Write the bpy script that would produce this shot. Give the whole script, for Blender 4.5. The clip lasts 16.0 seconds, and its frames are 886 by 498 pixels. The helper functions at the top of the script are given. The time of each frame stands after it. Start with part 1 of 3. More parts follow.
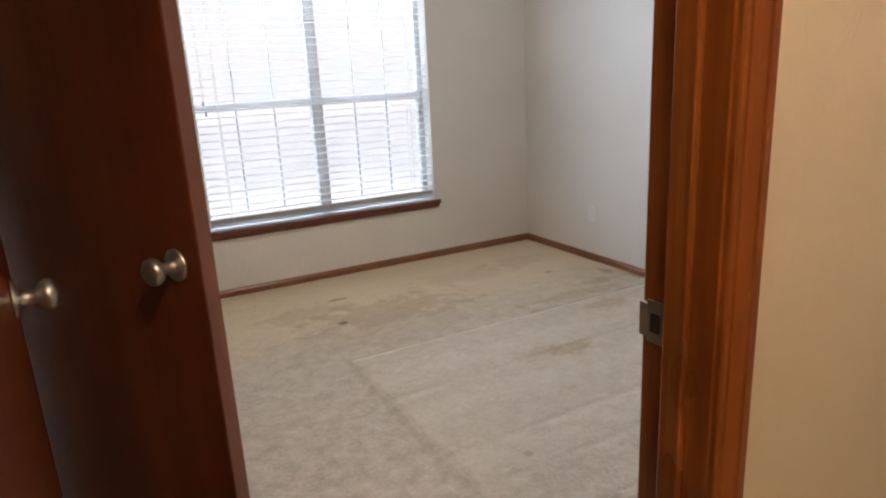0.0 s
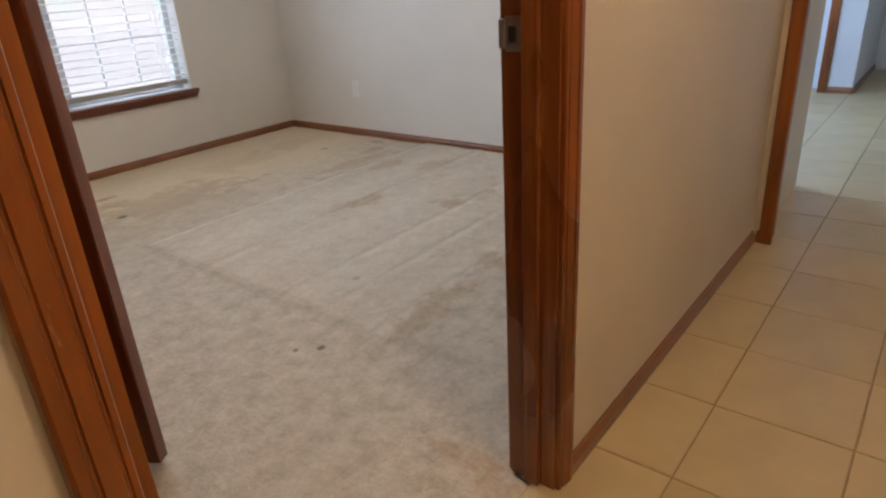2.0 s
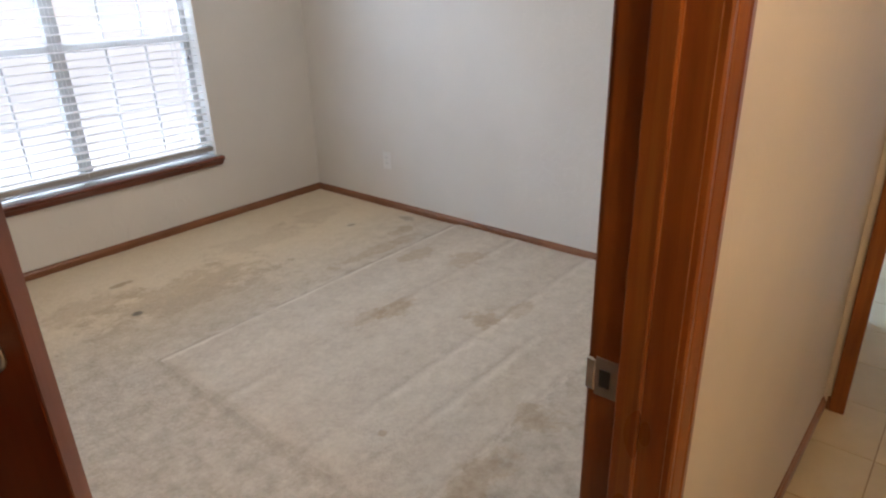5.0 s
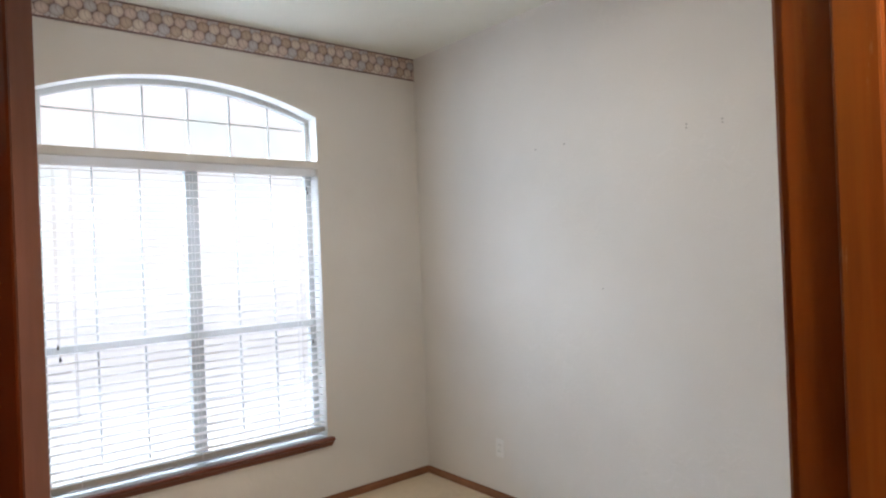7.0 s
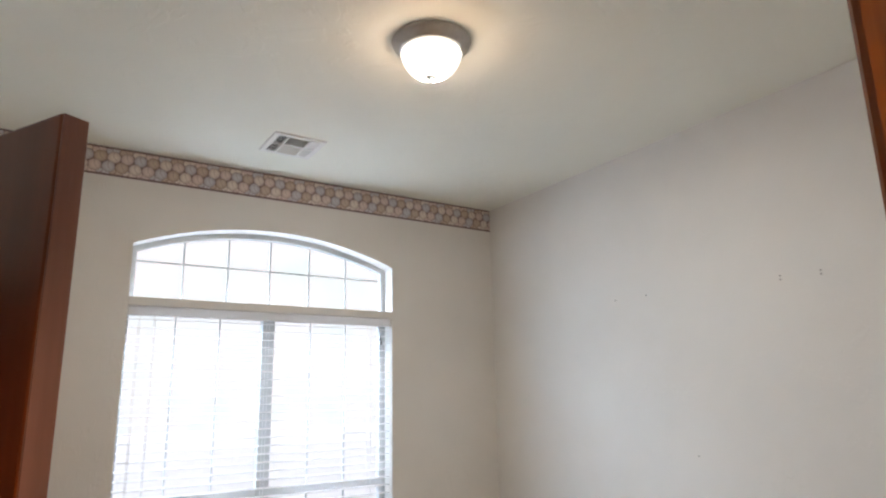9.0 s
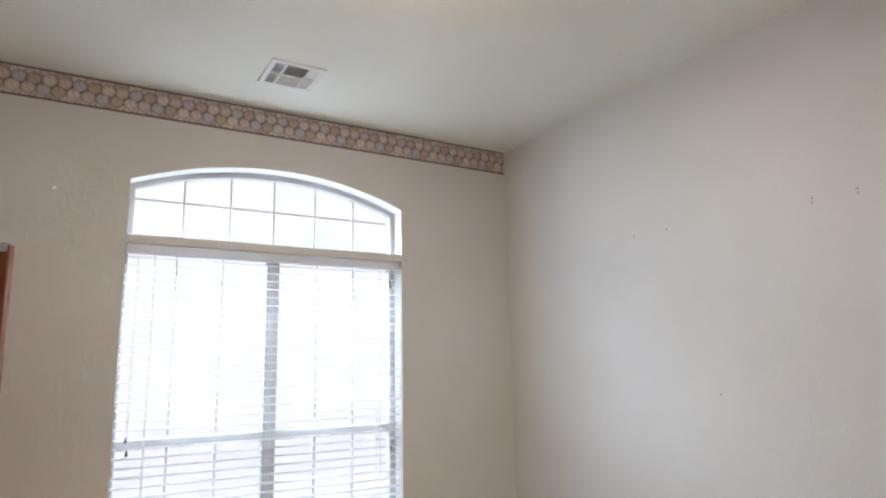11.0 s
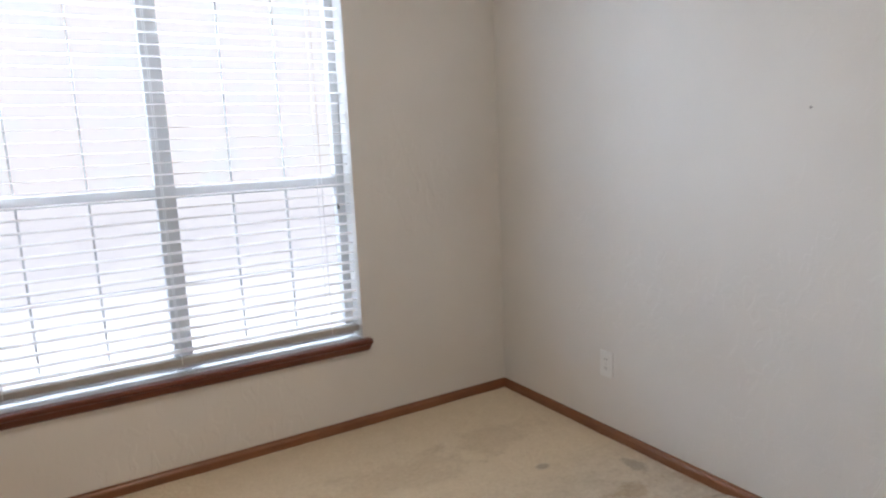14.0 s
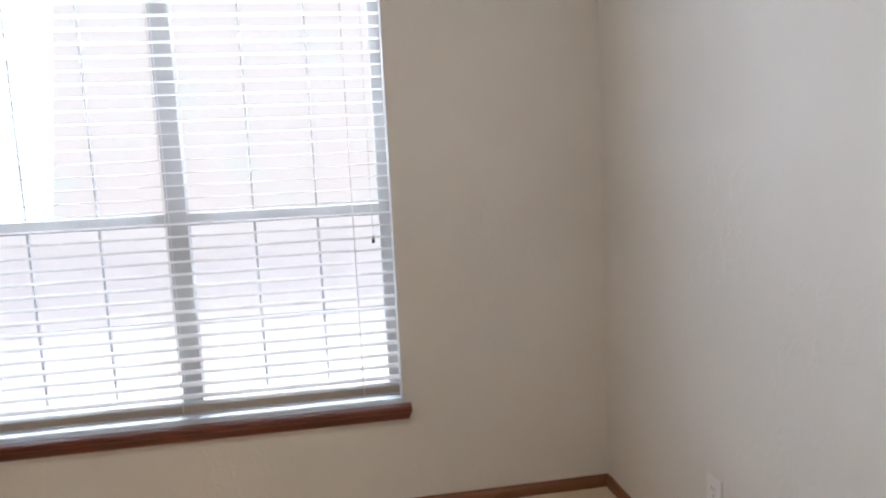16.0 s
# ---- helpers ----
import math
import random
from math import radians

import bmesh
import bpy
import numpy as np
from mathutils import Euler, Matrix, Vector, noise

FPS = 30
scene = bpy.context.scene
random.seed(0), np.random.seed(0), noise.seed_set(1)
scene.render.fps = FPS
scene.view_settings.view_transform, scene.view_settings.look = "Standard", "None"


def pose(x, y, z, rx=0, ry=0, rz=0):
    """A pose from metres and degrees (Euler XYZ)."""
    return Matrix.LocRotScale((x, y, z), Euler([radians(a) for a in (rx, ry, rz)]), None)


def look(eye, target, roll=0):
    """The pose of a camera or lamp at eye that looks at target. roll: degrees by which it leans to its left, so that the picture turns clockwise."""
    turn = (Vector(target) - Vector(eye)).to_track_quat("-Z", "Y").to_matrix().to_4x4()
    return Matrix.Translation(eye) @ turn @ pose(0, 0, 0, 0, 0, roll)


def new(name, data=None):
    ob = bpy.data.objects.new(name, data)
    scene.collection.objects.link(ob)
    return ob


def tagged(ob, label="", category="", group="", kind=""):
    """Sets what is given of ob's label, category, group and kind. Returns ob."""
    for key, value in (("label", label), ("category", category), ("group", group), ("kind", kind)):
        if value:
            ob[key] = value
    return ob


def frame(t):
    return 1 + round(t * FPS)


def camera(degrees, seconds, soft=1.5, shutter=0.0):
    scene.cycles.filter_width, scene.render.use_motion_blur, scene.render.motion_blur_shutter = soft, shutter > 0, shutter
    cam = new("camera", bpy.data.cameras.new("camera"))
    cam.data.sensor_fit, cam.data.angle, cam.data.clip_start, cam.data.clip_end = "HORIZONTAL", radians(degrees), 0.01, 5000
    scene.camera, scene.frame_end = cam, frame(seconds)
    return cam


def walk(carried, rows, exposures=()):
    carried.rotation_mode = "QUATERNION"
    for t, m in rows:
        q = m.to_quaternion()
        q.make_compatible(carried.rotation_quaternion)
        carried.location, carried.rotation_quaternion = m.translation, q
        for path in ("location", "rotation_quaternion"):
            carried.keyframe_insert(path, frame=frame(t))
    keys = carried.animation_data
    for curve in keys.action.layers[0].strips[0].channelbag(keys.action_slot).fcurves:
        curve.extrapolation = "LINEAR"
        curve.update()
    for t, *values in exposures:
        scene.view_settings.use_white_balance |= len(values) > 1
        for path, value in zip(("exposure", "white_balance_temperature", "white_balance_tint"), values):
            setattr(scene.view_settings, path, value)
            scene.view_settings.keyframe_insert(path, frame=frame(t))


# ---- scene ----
cam = camera(69.3, 16.0, soft=2.2)

PATH = [
    (0, (-2.846, -3.981, 1.250), (-1.947, -2.271, 0.733), -3.00),
    (0.5, (-2.981, -4.065, 1.210), (-1.846, -2.503, 0.689), -2.96),
    (1, (-3.137, -4.062, 1.149), (-1.838, -2.637, 0.618), -3.05),
    (1.5, (-3.229, -4.052, 1.080), (-1.841, -2.761, 0.443), -3.42),
    (2, (-3.201, -4.021, 1.033), (-1.775, -2.864, 0.242), -3.60),
    (2.5, (-3.127, -3.943, 1.080), (-1.715, -2.855, 0.175), -3.20),
    (3, (-3.068, -3.906, 1.126), (-1.668, -2.847, 0.169), -3.06),
    (3.2, (-3.042, -3.898, 1.140), (-1.645, -2.844, 0.171), -2.84),
    (5.5, (-2.893, -3.691, 1.530), (-1.493, -2.402, 0.914), -1.48),
    (6, (-2.835, -3.661, 1.605), (-1.429, -2.291, 1.226), -1.48),
    (6.5, (-2.768, -3.643, 1.569), (-1.408, -2.183, 1.425), -1.73),
    (7, (-2.802, -3.631, 1.580), (-1.525, -2.092, 1.582), -2.23),
    (7.5, (-2.753, -3.603, 1.640), (-1.573, -1.992, 1.767), -2.11),
    (8, (-2.743, -3.604, 1.676), (-1.599, -1.985, 1.938), -2.10),
    (8.2, (-2.738, -3.607, 1.681), (-1.613, -1.986, 2.007), -1.89),
    (10.5, (-2.606, -3.496, 1.496), (-1.603, -1.837, 1.985), -1.55),
    (11, (-2.541, -3.466, 1.483), (-1.544, -1.771, 1.847), -1.14),
    (11.5, (-2.499, -3.423, 1.459), (-1.514, -1.699, 1.695), -1.55),
    (12, (-2.507, -3.391, 1.432), (-1.510, -1.658, 1.488), -1.71),
    (12.5, (-2.509, -3.292, 1.375), (-1.496, -1.572, 1.263), -1.95),
    (13, (-2.425, -3.149, 1.343), (-1.420, -1.434, 1.125), -2.06),
    (13.5, (-2.232, -2.921, 1.310), (-1.234, -1.209, 1.040), -2.31),
    (14, (-1.937, -2.648, 1.278), (-0.921, -0.955, 0.961), -2.60),
    (14.5, (-1.637, -2.501, 1.258), (-0.559, -0.854, 0.907), -2.13),
    (15, (-1.354, -2.418, 1.301), (-0.299, -0.765, 0.908), -2.49),
    (15.5, (-1.144, -2.391, 1.327), (-0.321, -0.603, 0.973), -2.87),
    (16, (-0.974, -2.308, 1.242), (-0.671, -0.343, 1.023), -2.87),
]
EXPOSURES = [(0, -0.20, 5900, 10), (3.2, -0.22, 5900, 11), (5.3, -0.12, 5800, 10), (8.2, -0.12, 5850, 8), (10.3, -0.12, 5800, 9), (13, -0.18, 5780, 10), (16, -0.24, 5950, 11)]
walk(cam, [(t, look(e, g, r)) for t, e, g, r in PATH], EXPOSURES)


# ---- world and light ----
world = bpy.data.worlds.new("sky")
scene.world = world
world.use_nodes = True
wn = world.node_tree.nodes
sky = wn.new("ShaderNodeTexSky")
sky.sky_type = "NISHITA"
sky.sun_disc = False
sky.sun_elevation = radians(62)
sky.sun_rotation = radians(190)
wn["Background"].inputs["Strength"].default_value = 0.12
world.node_tree.links.new(sky.outputs["Color"], wn["Background"].inputs["Color"])


def lamp(name, kind, power, color, m, size=0.1, size_y=None):
    data = bpy.data.lights.new(name, kind)
    data.energy, data.color = power, color
    if kind == "AREA":
        data.shape, data.size, data.size_y = "RECTANGLE", size, size_y or size
    elif kind == "SUN":
        data.angle = size
    else:
        data.shadow_soft_size = size
    ob = new(name, data)
    ob.matrix_world = m
    return ob


# the sun stands behind the house, high over the roof
lamp("sun", "SUN", 4.2, (1.0, 0.95, 0.88), look((0, -20, 38), (0, 0, 0)), radians(0.5))
# two unseen area lamps added outside, to the side and high, boosting the sky's light
lamp("side_sky_fill", "AREA", 112, (0.64, 0.82, 1.0), look((-4.2, 1.75, 2.3), (-0.8, -1.5, 1.2)), 3.4, 2.6)
lamp("high_sky_fill", "AREA", 590, (0.84, 0.92, 1.0), look((-1.45, 1.45, 4.1), (-1.35, -1.0, 0.5)), 3.2, 1.7)
# daylight of the room past the hall
lamp("far_room_daylight", "AREA", 95, (0.52, 0.70, 1.0), look((1.0, -1.56, 1.5), (1.0, -3.6, 0.5)), 1.3, 1.4)
# bulbs of the two ceiling lights
lamp("bedroom_bulb", "POINT", 5, (1.0, 0.62, 0.34), pose(-1.553, -1.728, 2.848), 0.06)
# extra down-facing lamp inside the bowl, added to fill the room
lamp("bedroom_bowl_light", "AREA", 21, (1.0, 0.88, 0.72), pose(-1.553, -1.728, 2.815), 0.13, 0.13)
lamp("hall_bulb", "POINT", 44, (1.0, 0.70, 0.41), pose(-2.60, -4.35, 2.28), 0.11)


# ---- materials ----
def mat(name):
    m = bpy.data.materials.new(name)
    m.use_nodes = True
    nt = m.node_tree
    return m, nt, nt.nodes["Principled BSDF"]


def node(nt, kind, **kw):
    n = nt.nodes.new(kind)
    for k, v in kw.items():
        n.inputs[k].default_value = v
    return n


def coords(nt, scale=(1, 1, 1), rot=(0, 0, 0), shift=(0, 0, 0)):
    tc = nt.nodes.new("ShaderNodeTexCoord")
    mp = nt.nodes.new("ShaderNodeMapping")
    mp.inputs["Scale"].default_value = scale
    mp.inputs["Rotation"].default_value = rot
    mp.inputs["Location"].default_value = shift
    nt.links.new(tc.outputs["Object"], mp.inputs["Vector"])
    return mp.outputs["Vector"]


def noise_of(nt, vec, scale, detail=4, rough=0.55):
    n = node(nt, "ShaderNodeTexNoise", Scale=scale, Detail=detail, Roughness=rough)
    nt.links.new(vec, n.inputs["Vector"])
    return n.outputs["Fac"]


def ramp(nt, fac, stops):
    r = nt.nodes.new("ShaderNodeValToRGB")
    e = r.color_ramp.elements
    while len(e) < len(stops):
        e.new(0.5)
    for el, (p, c) in zip(e, stops):
        el.position = p
        el.color = (*c, 1)
    nt.links.new(fac, r.inputs["Fac"])
    return r.outputs["Color"]


def mix(nt, fac, a, b, how="MIX"):
    m = nt.nodes.new("ShaderNodeMix")
    m.data_type, m.blend_type = "RGBA", how
    for sock, v in ((m.inputs[0], fac), (m.inputs[6], a), (m.inputs[7], b)):
        if hasattr(v, "is_output"):
            nt.links.new(v, sock)
        elif isinstance(v, tuple):
            sock.default_value = (*v, 1)
        else:
            sock.default_value = v
    return m.outputs[2]


def maths(nt, op, a, b=0.0, c=None):
    m = nt.nodes.new("ShaderNodeMath")
    m.operation = op
    for i, v in enumerate((a, b, c)):
        if v is None:
            continue
        if hasattr(v, "is_output"):
            nt.links.new(v, m.inputs[i])
        else:
            m.inputs[i].default_value = v
    return m.outputs[0]


def bump(nt, bsdf, height, strength, dist):
    b = node(nt, "ShaderNodeBump", Strength=strength, Distance=dist)
    nt.links.new(height, b.inputs["Height"])
    nt.links.new(b.outputs["Normal"], bsdf.inputs["Normal"])


def paint(name, color, rough=0.5, relief=0.35, dirt=0.05, knock=9.0):
    """Wall paint over a hand-trowelled texture."""
    m, nt, b = mat(name)
    v = coords(nt)
    big = noise_of(nt, v, 1.3, 3)
    dark = tuple(c * (1 - dirt * 2) for c in color)
    col = ramp(nt, big, [(0.3, dark), (0.7, color)])
    nt.links.new(col, b.inputs["Base Color"])
    b.inputs["Roughness"].default_value = rough
    kn = node(nt, "ShaderNodeTexNoise", Scale=knock, Detail=7, Roughness=0.56, Distortion=0.9)
    nt.links.new(coords(nt, (1.25, 1.25, 0.7)), kn.inputs["Vector"])
    k = ramp(nt, kn.outputs["Fac"], [(0.52, (0, 0, 0)), (0.56, (1, 1, 1))])
    patch = ramp(nt, noise_of(nt, v, 1.7, 3), [(0.40, (0.12, 0.12, 0.12)), (0.62, (1, 1, 1))])
    k = maths(nt, "MULTIPLY", k, patch)
    f = noise_of(nt, v, 70, 3)
    h = maths(nt, "ADD", maths(nt, "MULTIPLY", k, 0.75), maths(nt, "MULTIPLY", f, 0.22))
    bump(nt, b, h, relief, 0.003)
    return m


def wood(name, dark, light, axis="z", rough=0.3, scale=1.0, coat=0.4, wear=0.0):
    """Stained and varnished wood, grain along one axis."""
    m, nt, b = mat(name)
    s = {"x": (1.2, 14, 14), "y": (14, 1.2, 14), "z": (14, 14, 1.2)}[axis]
    v = coords(nt, tuple(a * scale for a in s), (0, 0, 0), (31.7, 12.3, 5.9))
    g = noise_of(nt, v, 1.6, 6, 0.62)
    fine = noise_of(nt, v, 9.0, 4, 0.6)
    cloud = noise_of(nt, coords(nt, (1, 1, 0.6), (0, 0, 0), (7.1, 3.3, 1.7)), 2.3, 3)
    f = maths(nt, "ADD", maths(nt, "MULTIPLY", g, 0.40), maths(nt, "ADD", maths(nt, "MULTIPLY", fine, 0.12), maths(nt, "MULTIPLY", cloud, 0.50)))
    mid = tuple((a + c) / 2 for a, c in zip(dark, light))
    col = ramp(nt, f, [(0.36, dark), (0.52, mid), (0.68, light)])
    if wear:
        w = ramp(nt, noise_of(nt, coords(nt, (30, 30, 5)), 1.5, 5, 0.7), [(0.66, (0, 0, 0)), (0.74, (1, 1, 1))])
        amber = ramp(nt, noise_of(nt, coords(nt, (26, 26, 0.7)), 1.3, 4, 0.6), [(0.54, (0, 0, 0)), (0.68, (1, 1, 1))])
        col = mix(nt, maths(nt, "MULTIPLY", amber, 0.42), col, (0.34, 0.15, 0.03))
        col = mix(nt, maths(nt, "MULTIPLY", w, wear), col, (0.5, 0.36, 0.22))
    nt.links.new(col, b.inputs["Base Color"])
    rr = nt.nodes.new("ShaderNodeMapRange")
    rr.inputs["To Min"].default_value, rr.inputs["To Max"].default_value = rough * 0.75, rough * 1.35
    nt.links.new(cloud, rr.inputs["Value"])
    nt.links.new(rr.outputs[0], b.inputs["Roughness"])
    b.inputs["Coat Weight"].default_value = coat
    b.inputs["Specular IOR Level"].default_value = 0.35
    b.inputs["Coat Roughness"].default_value = 0.22
    bump(nt, b, fine, 0.15, 0.001)
    return m


def plain(name, color, rough=0.5, metal=0.0, vary=0.06, scale=6.0, relief=0.0):
    m, nt, b = mat(name)
    n = noise_of(nt, coords(nt), scale, 4)
    col = ramp(nt, n, [(0.3, tuple(c * (1 - vary * 2) for c in color)), (0.7, color)])
    nt.links.new(col, b.inputs["Base Color"])
    b.inputs["Roughness"].default_value, b.inputs["Metallic"].default_value = rough, metal
    if relief:
        bump(nt, b, noise_of(nt, coords(nt), 90, 3), relief, 0.002)
    return m


M_WALL = paint("wall_paint", (0.80, 0.777, 0.745), 0.55, 0.4, 0.04, 13.0)
M_HALLWALL = paint("hall_wall_paint", (0.70, 0.615, 0.50), 0.5, 0.3, 0.06)
M_CEIL = paint("ceiling_paint", (0.90, 0.905, 0.83), 0.7, 0.5, 0.02, 4.0)
M_DOOR = wood("dark_red_door_wood", (0.075, 0.012, 0.003), (0.20, 0.045, 0.010), "z", 0.36, 0.45, 0.25)
M_DOOR_EDGE = wood("door_edge_wood", (0.13, 0.055, 0.045), (0.24, 0.11, 0.09), "z", 0.4)
M_CASING = wood("stained_casing_wood", (0.10, 0.020, 0.004), (0.37, 0.115, 0.019), "z", 0.28, 0.7, 0.35, 0.45)
M_SILL = wood("red_brown_sill_wood", (0.09, 0.022, 0.012), (0.20, 0.055, 0.028), "x", 0.3)
M_BASE_X = wood("baseboard_wood_long", (0.16, 0.062, 0.027), (0.32, 0.140, 0.064), "x", 0.35)
M_BASE_Y = wood("baseboard_wood_deep", (0.16, 0.062, 0.027), (0.32, 0.140, 0.064), "y", 0.35)
# vinyl, grid bars and blind rail greyed in colour to stand in for backlit shade
M_VINYL = plain("white_window_vinyl", (0.54, 0.54, 0.54), 0.35)
M_GRID = plain("grey_grid_bar", (0.55, 0.55, 0.55), 0.4)
M_RAIL = plain("grey_beige_rail", (0.42, 0.40, 0.37), 0.45)
M_CORD = plain("white_cord", (0.8, 0.8, 0.8), 0.6, 0, 0.03)


def slat_material():
    """White vinyl slat that lets part of the daylight through."""
    m, nt, b = mat("white_blind_slat")
    col = ramp(nt, noise_of(nt, coords(nt), 6, 3), [(0.3, (0.90, 0.885, 0.875)), (0.7, (0.94, 0.925, 0.915))])
    nt.links.new(col, b.inputs["Base Color"])
    b.inputs["Roughness"].default_value = 0.4
    tr = node(nt, "ShaderNodeBsdfTranslucent")
    nt.links.new(col, tr.inputs["Color"])
    mx = node(nt, "ShaderNodeMixShader", Fac=0.62)
    nt.links.new(b.outputs[0], mx.inputs[1])
    nt.links.new(tr.outputs[0], mx.inputs[2])
    nt.links.new(mx.outputs[0], nt.nodes["Material Output"].inputs["Surface"])
    return m


M_SLAT = slat_material()
M_PLATE = plain("white_plastic", (0.85, 0.845, 0.83), 0.35, 0, 0.02)
M_SLOT = plain("slot_shade_grey", (0.22, 0.21, 0.20), 0.6)
M_DARK = plain("latch_hole_shade", (0.02, 0.02, 0.02), 0.7)
M_NICKEL = plain("brushed_nickel", (0.60, 0.58, 0.56), 0.36, 1.0, 0.08, 40)
M_STEEL = plain("worn_steel_plate", (0.50, 0.48, 0.46), 0.42, 0.9, 0.12, 30)
M_VENTDARK = plain("duct_shade_dark", (0.06, 0.06, 0.065), 0.7)
M_GROUT = plain("grey_tan_grout", (0.40, 0.28, 0.15), 0.9, 0, 0.15, 30, 0.4)
M_WHITEWALL = paint("pale_far_wall_paint", (0.74, 0.76, 0.80), 0.5, 0.25)


def tile_material():
    m, nt, b = mat("cream_glazed_tile")
    info = nt.nodes.new("ShaderNodeObjectInfo")
    n = noise_of(nt, coords(nt), 5, 5)
    col = ramp(nt, n, [(0.3, (0.52, 0.40, 0.22)), (0.7, (0.60, 0.48, 0.28))])
    shade = nt.nodes.new("ShaderNodeMapRange")
    shade.inputs["To Min"].default_value, shade.inputs["To Max"].default_value = 0.9, 1.05
    nt.links.new(info.outputs["Random"], shade.inputs["Value"])
    hsv = nt.nodes.new("ShaderNodeHueSaturation")
    nt.links.new(col, hsv.inputs["Color"])
    nt.links.new(shade.outputs[0], hsv.inputs["Value"])
    nt.links.new(hsv.outputs["Color"], b.inputs["Base Color"])
    b.inputs["Roughness"].default_value = 0.33
    bump(nt, b, noise_of(nt, coords(nt), 30, 4), 0.12, 0.002)
    return m


M_TILE = tile_material()


def glass_material():
    m, nt, b = mat("window_glass")
    b.inputs["Base Color"].default_value = (1, 1, 1, 1)
    b.inputs["Roughness"].default_value = 0.0
    b.inputs["IOR"].default_value = 1.2
    b.inputs["Transmission Weight"].default_value = 1.0
    return m


M_GLASS = glass_material()


def shade_material():
    """Frosted white glass shade, lit by the bulb inside."""
    m, nt, b = mat("frosted_shade_glass")
    b.inputs["Base Color"].default_value = (0.9, 0.86, 0.8, 1)
    b.inputs["Roughness"].default_value = 0.35
    b.inputs["Emission Color"].default_value = (1.0, 0.86, 0.68, 1)
    b.inputs["Emission Strength"].default_value = 2.2
    return m


M_SHADE = shade_material()


def border_material():
    """Wallpaper border printed with two rows of stitched balls between slivers of smaller ones."""
    m, nt, b = mat("ball_wallpaper_border")
    tc = nt.nodes.new("ShaderNodeTexCoord")
    sep = nt.nodes.new("ShaderNodeSeparateXYZ")
    nt.links.new(tc.outputs["Object"], sep.inputs[0])
    wob = maths(nt, "MULTIPLY", maths(nt, "SUBTRACT", noise_of(nt, tc.outputs["Object"], 30, 2), 0.5), 0.010)
    px = maths(nt, "ADD", sep.outputs["X"], wob)
    pz = maths(nt, "ADD", sep.outputs["Z"], maths(nt, "MULTIPLY", wob, 0.8))
    col = ramp(nt, noise_of(nt, tc.outputs["Object"], 40, 3), [(0.35, (0.17, 0.115, 0.115)), (0.65, (0.30, 0.22, 0.225))])
    hues = ((0.0, (0.56, 0.45, 0.37)), (0.26, (0.74, 0.67, 0.61)), (0.51, (0.69, 0.58, 0.54)), (0.76, (0.58, 0.57, 0.60)))
    step = 0.0635
    for zc, rad, shift, turn in ((0.142, 0.020, 0.9, 1), (0.133, 0.019, 0.35, 2), (0.019, 0.021, 0.55, 2), (0.026, 0.018, 0.05, 3), (0.102, 0.0325, 0.0, 0), (0.050, 0.0325, 0.36, 2)):
        u = maths(nt, "ADD", maths(nt, "DIVIDE", px, step), shift + 80)
        fu = maths(nt, "MULTIPLY", maths(nt, "SUBTRACT", maths(nt, "FRACT", u), 0.5), step / rad)
        fv = maths(nt, "DIVIDE", maths(nt, "SUBTRACT", pz, zc), rad)
        d = maths(nt, "SQRT", maths(nt, "ADD", maths(nt, "MULTIPLY", fu, fu), maths(nt, "MULTIPLY", fv, fv)))
        which = maths(nt, "DIVIDE", maths(nt, "MODULO", maths(nt, "ADD", maths(nt, "FLOOR", u), turn), 4.0), 4.0)
        r = nt.nodes.new("ShaderNodeValToRGB")
        r.color_ramp.interpolation = "CONSTANT"
        while len(r.color_ramp.elements) < 4:
            r.color_ramp.elements.new(0.5)
        for el, (p, c) in zip(r.color_ramp.elements, hues):
            el.position, el.color = p, (*c, 1)
        nt.links.new(maths(nt, "ADD", which, 0.05), r.inputs["Fac"])
        ball = mix(nt, 1.0, r.outputs["Color"], ramp(nt, d, [(0.35, (1.08, 1.08, 1.08)), (0.80, (0.88, 0.84, 0.84)), (0.98, (0.50, 0.42, 0.42))]), "MULTIPLY")
        arc = maths(nt, "ABSOLUTE", maths(nt, "SUBTRACT", maths(nt, "ADD", fu, maths(nt, "MULTIPLY", fv, 0.45)), maths(nt, "MULTIPLY", maths(nt, "MULTIPLY", fv, fv), 0.55)))
        seam = ramp(nt, arc, [(0.05, (1, 1, 1)), (0.13, (0, 0, 0))])
        ball = mix(nt, maths(nt, "MULTIPLY", seam, 0.40), ball, (0.30, 0.20, 0.19))
        col = mix(nt, ramp(nt, d, [(0.93, (1, 1, 1)), (1.0, (0, 0, 0))]), col, ball)
    low = maths(nt, "LESS_THAN", sep.outputs["Z"], 0.010)
    high = maths(nt, "GREATER_THAN", sep.outputs["Z"], 0.148)
    col = mix(nt, maths(nt, "ADD", low, high), col, (0.20, 0.135, 0.14))
    nt.links.new(col, b.inputs["Base Color"])
    b.inputs["Roughness"].default_value = 0.6
    return m


M_BORDER = border_material()


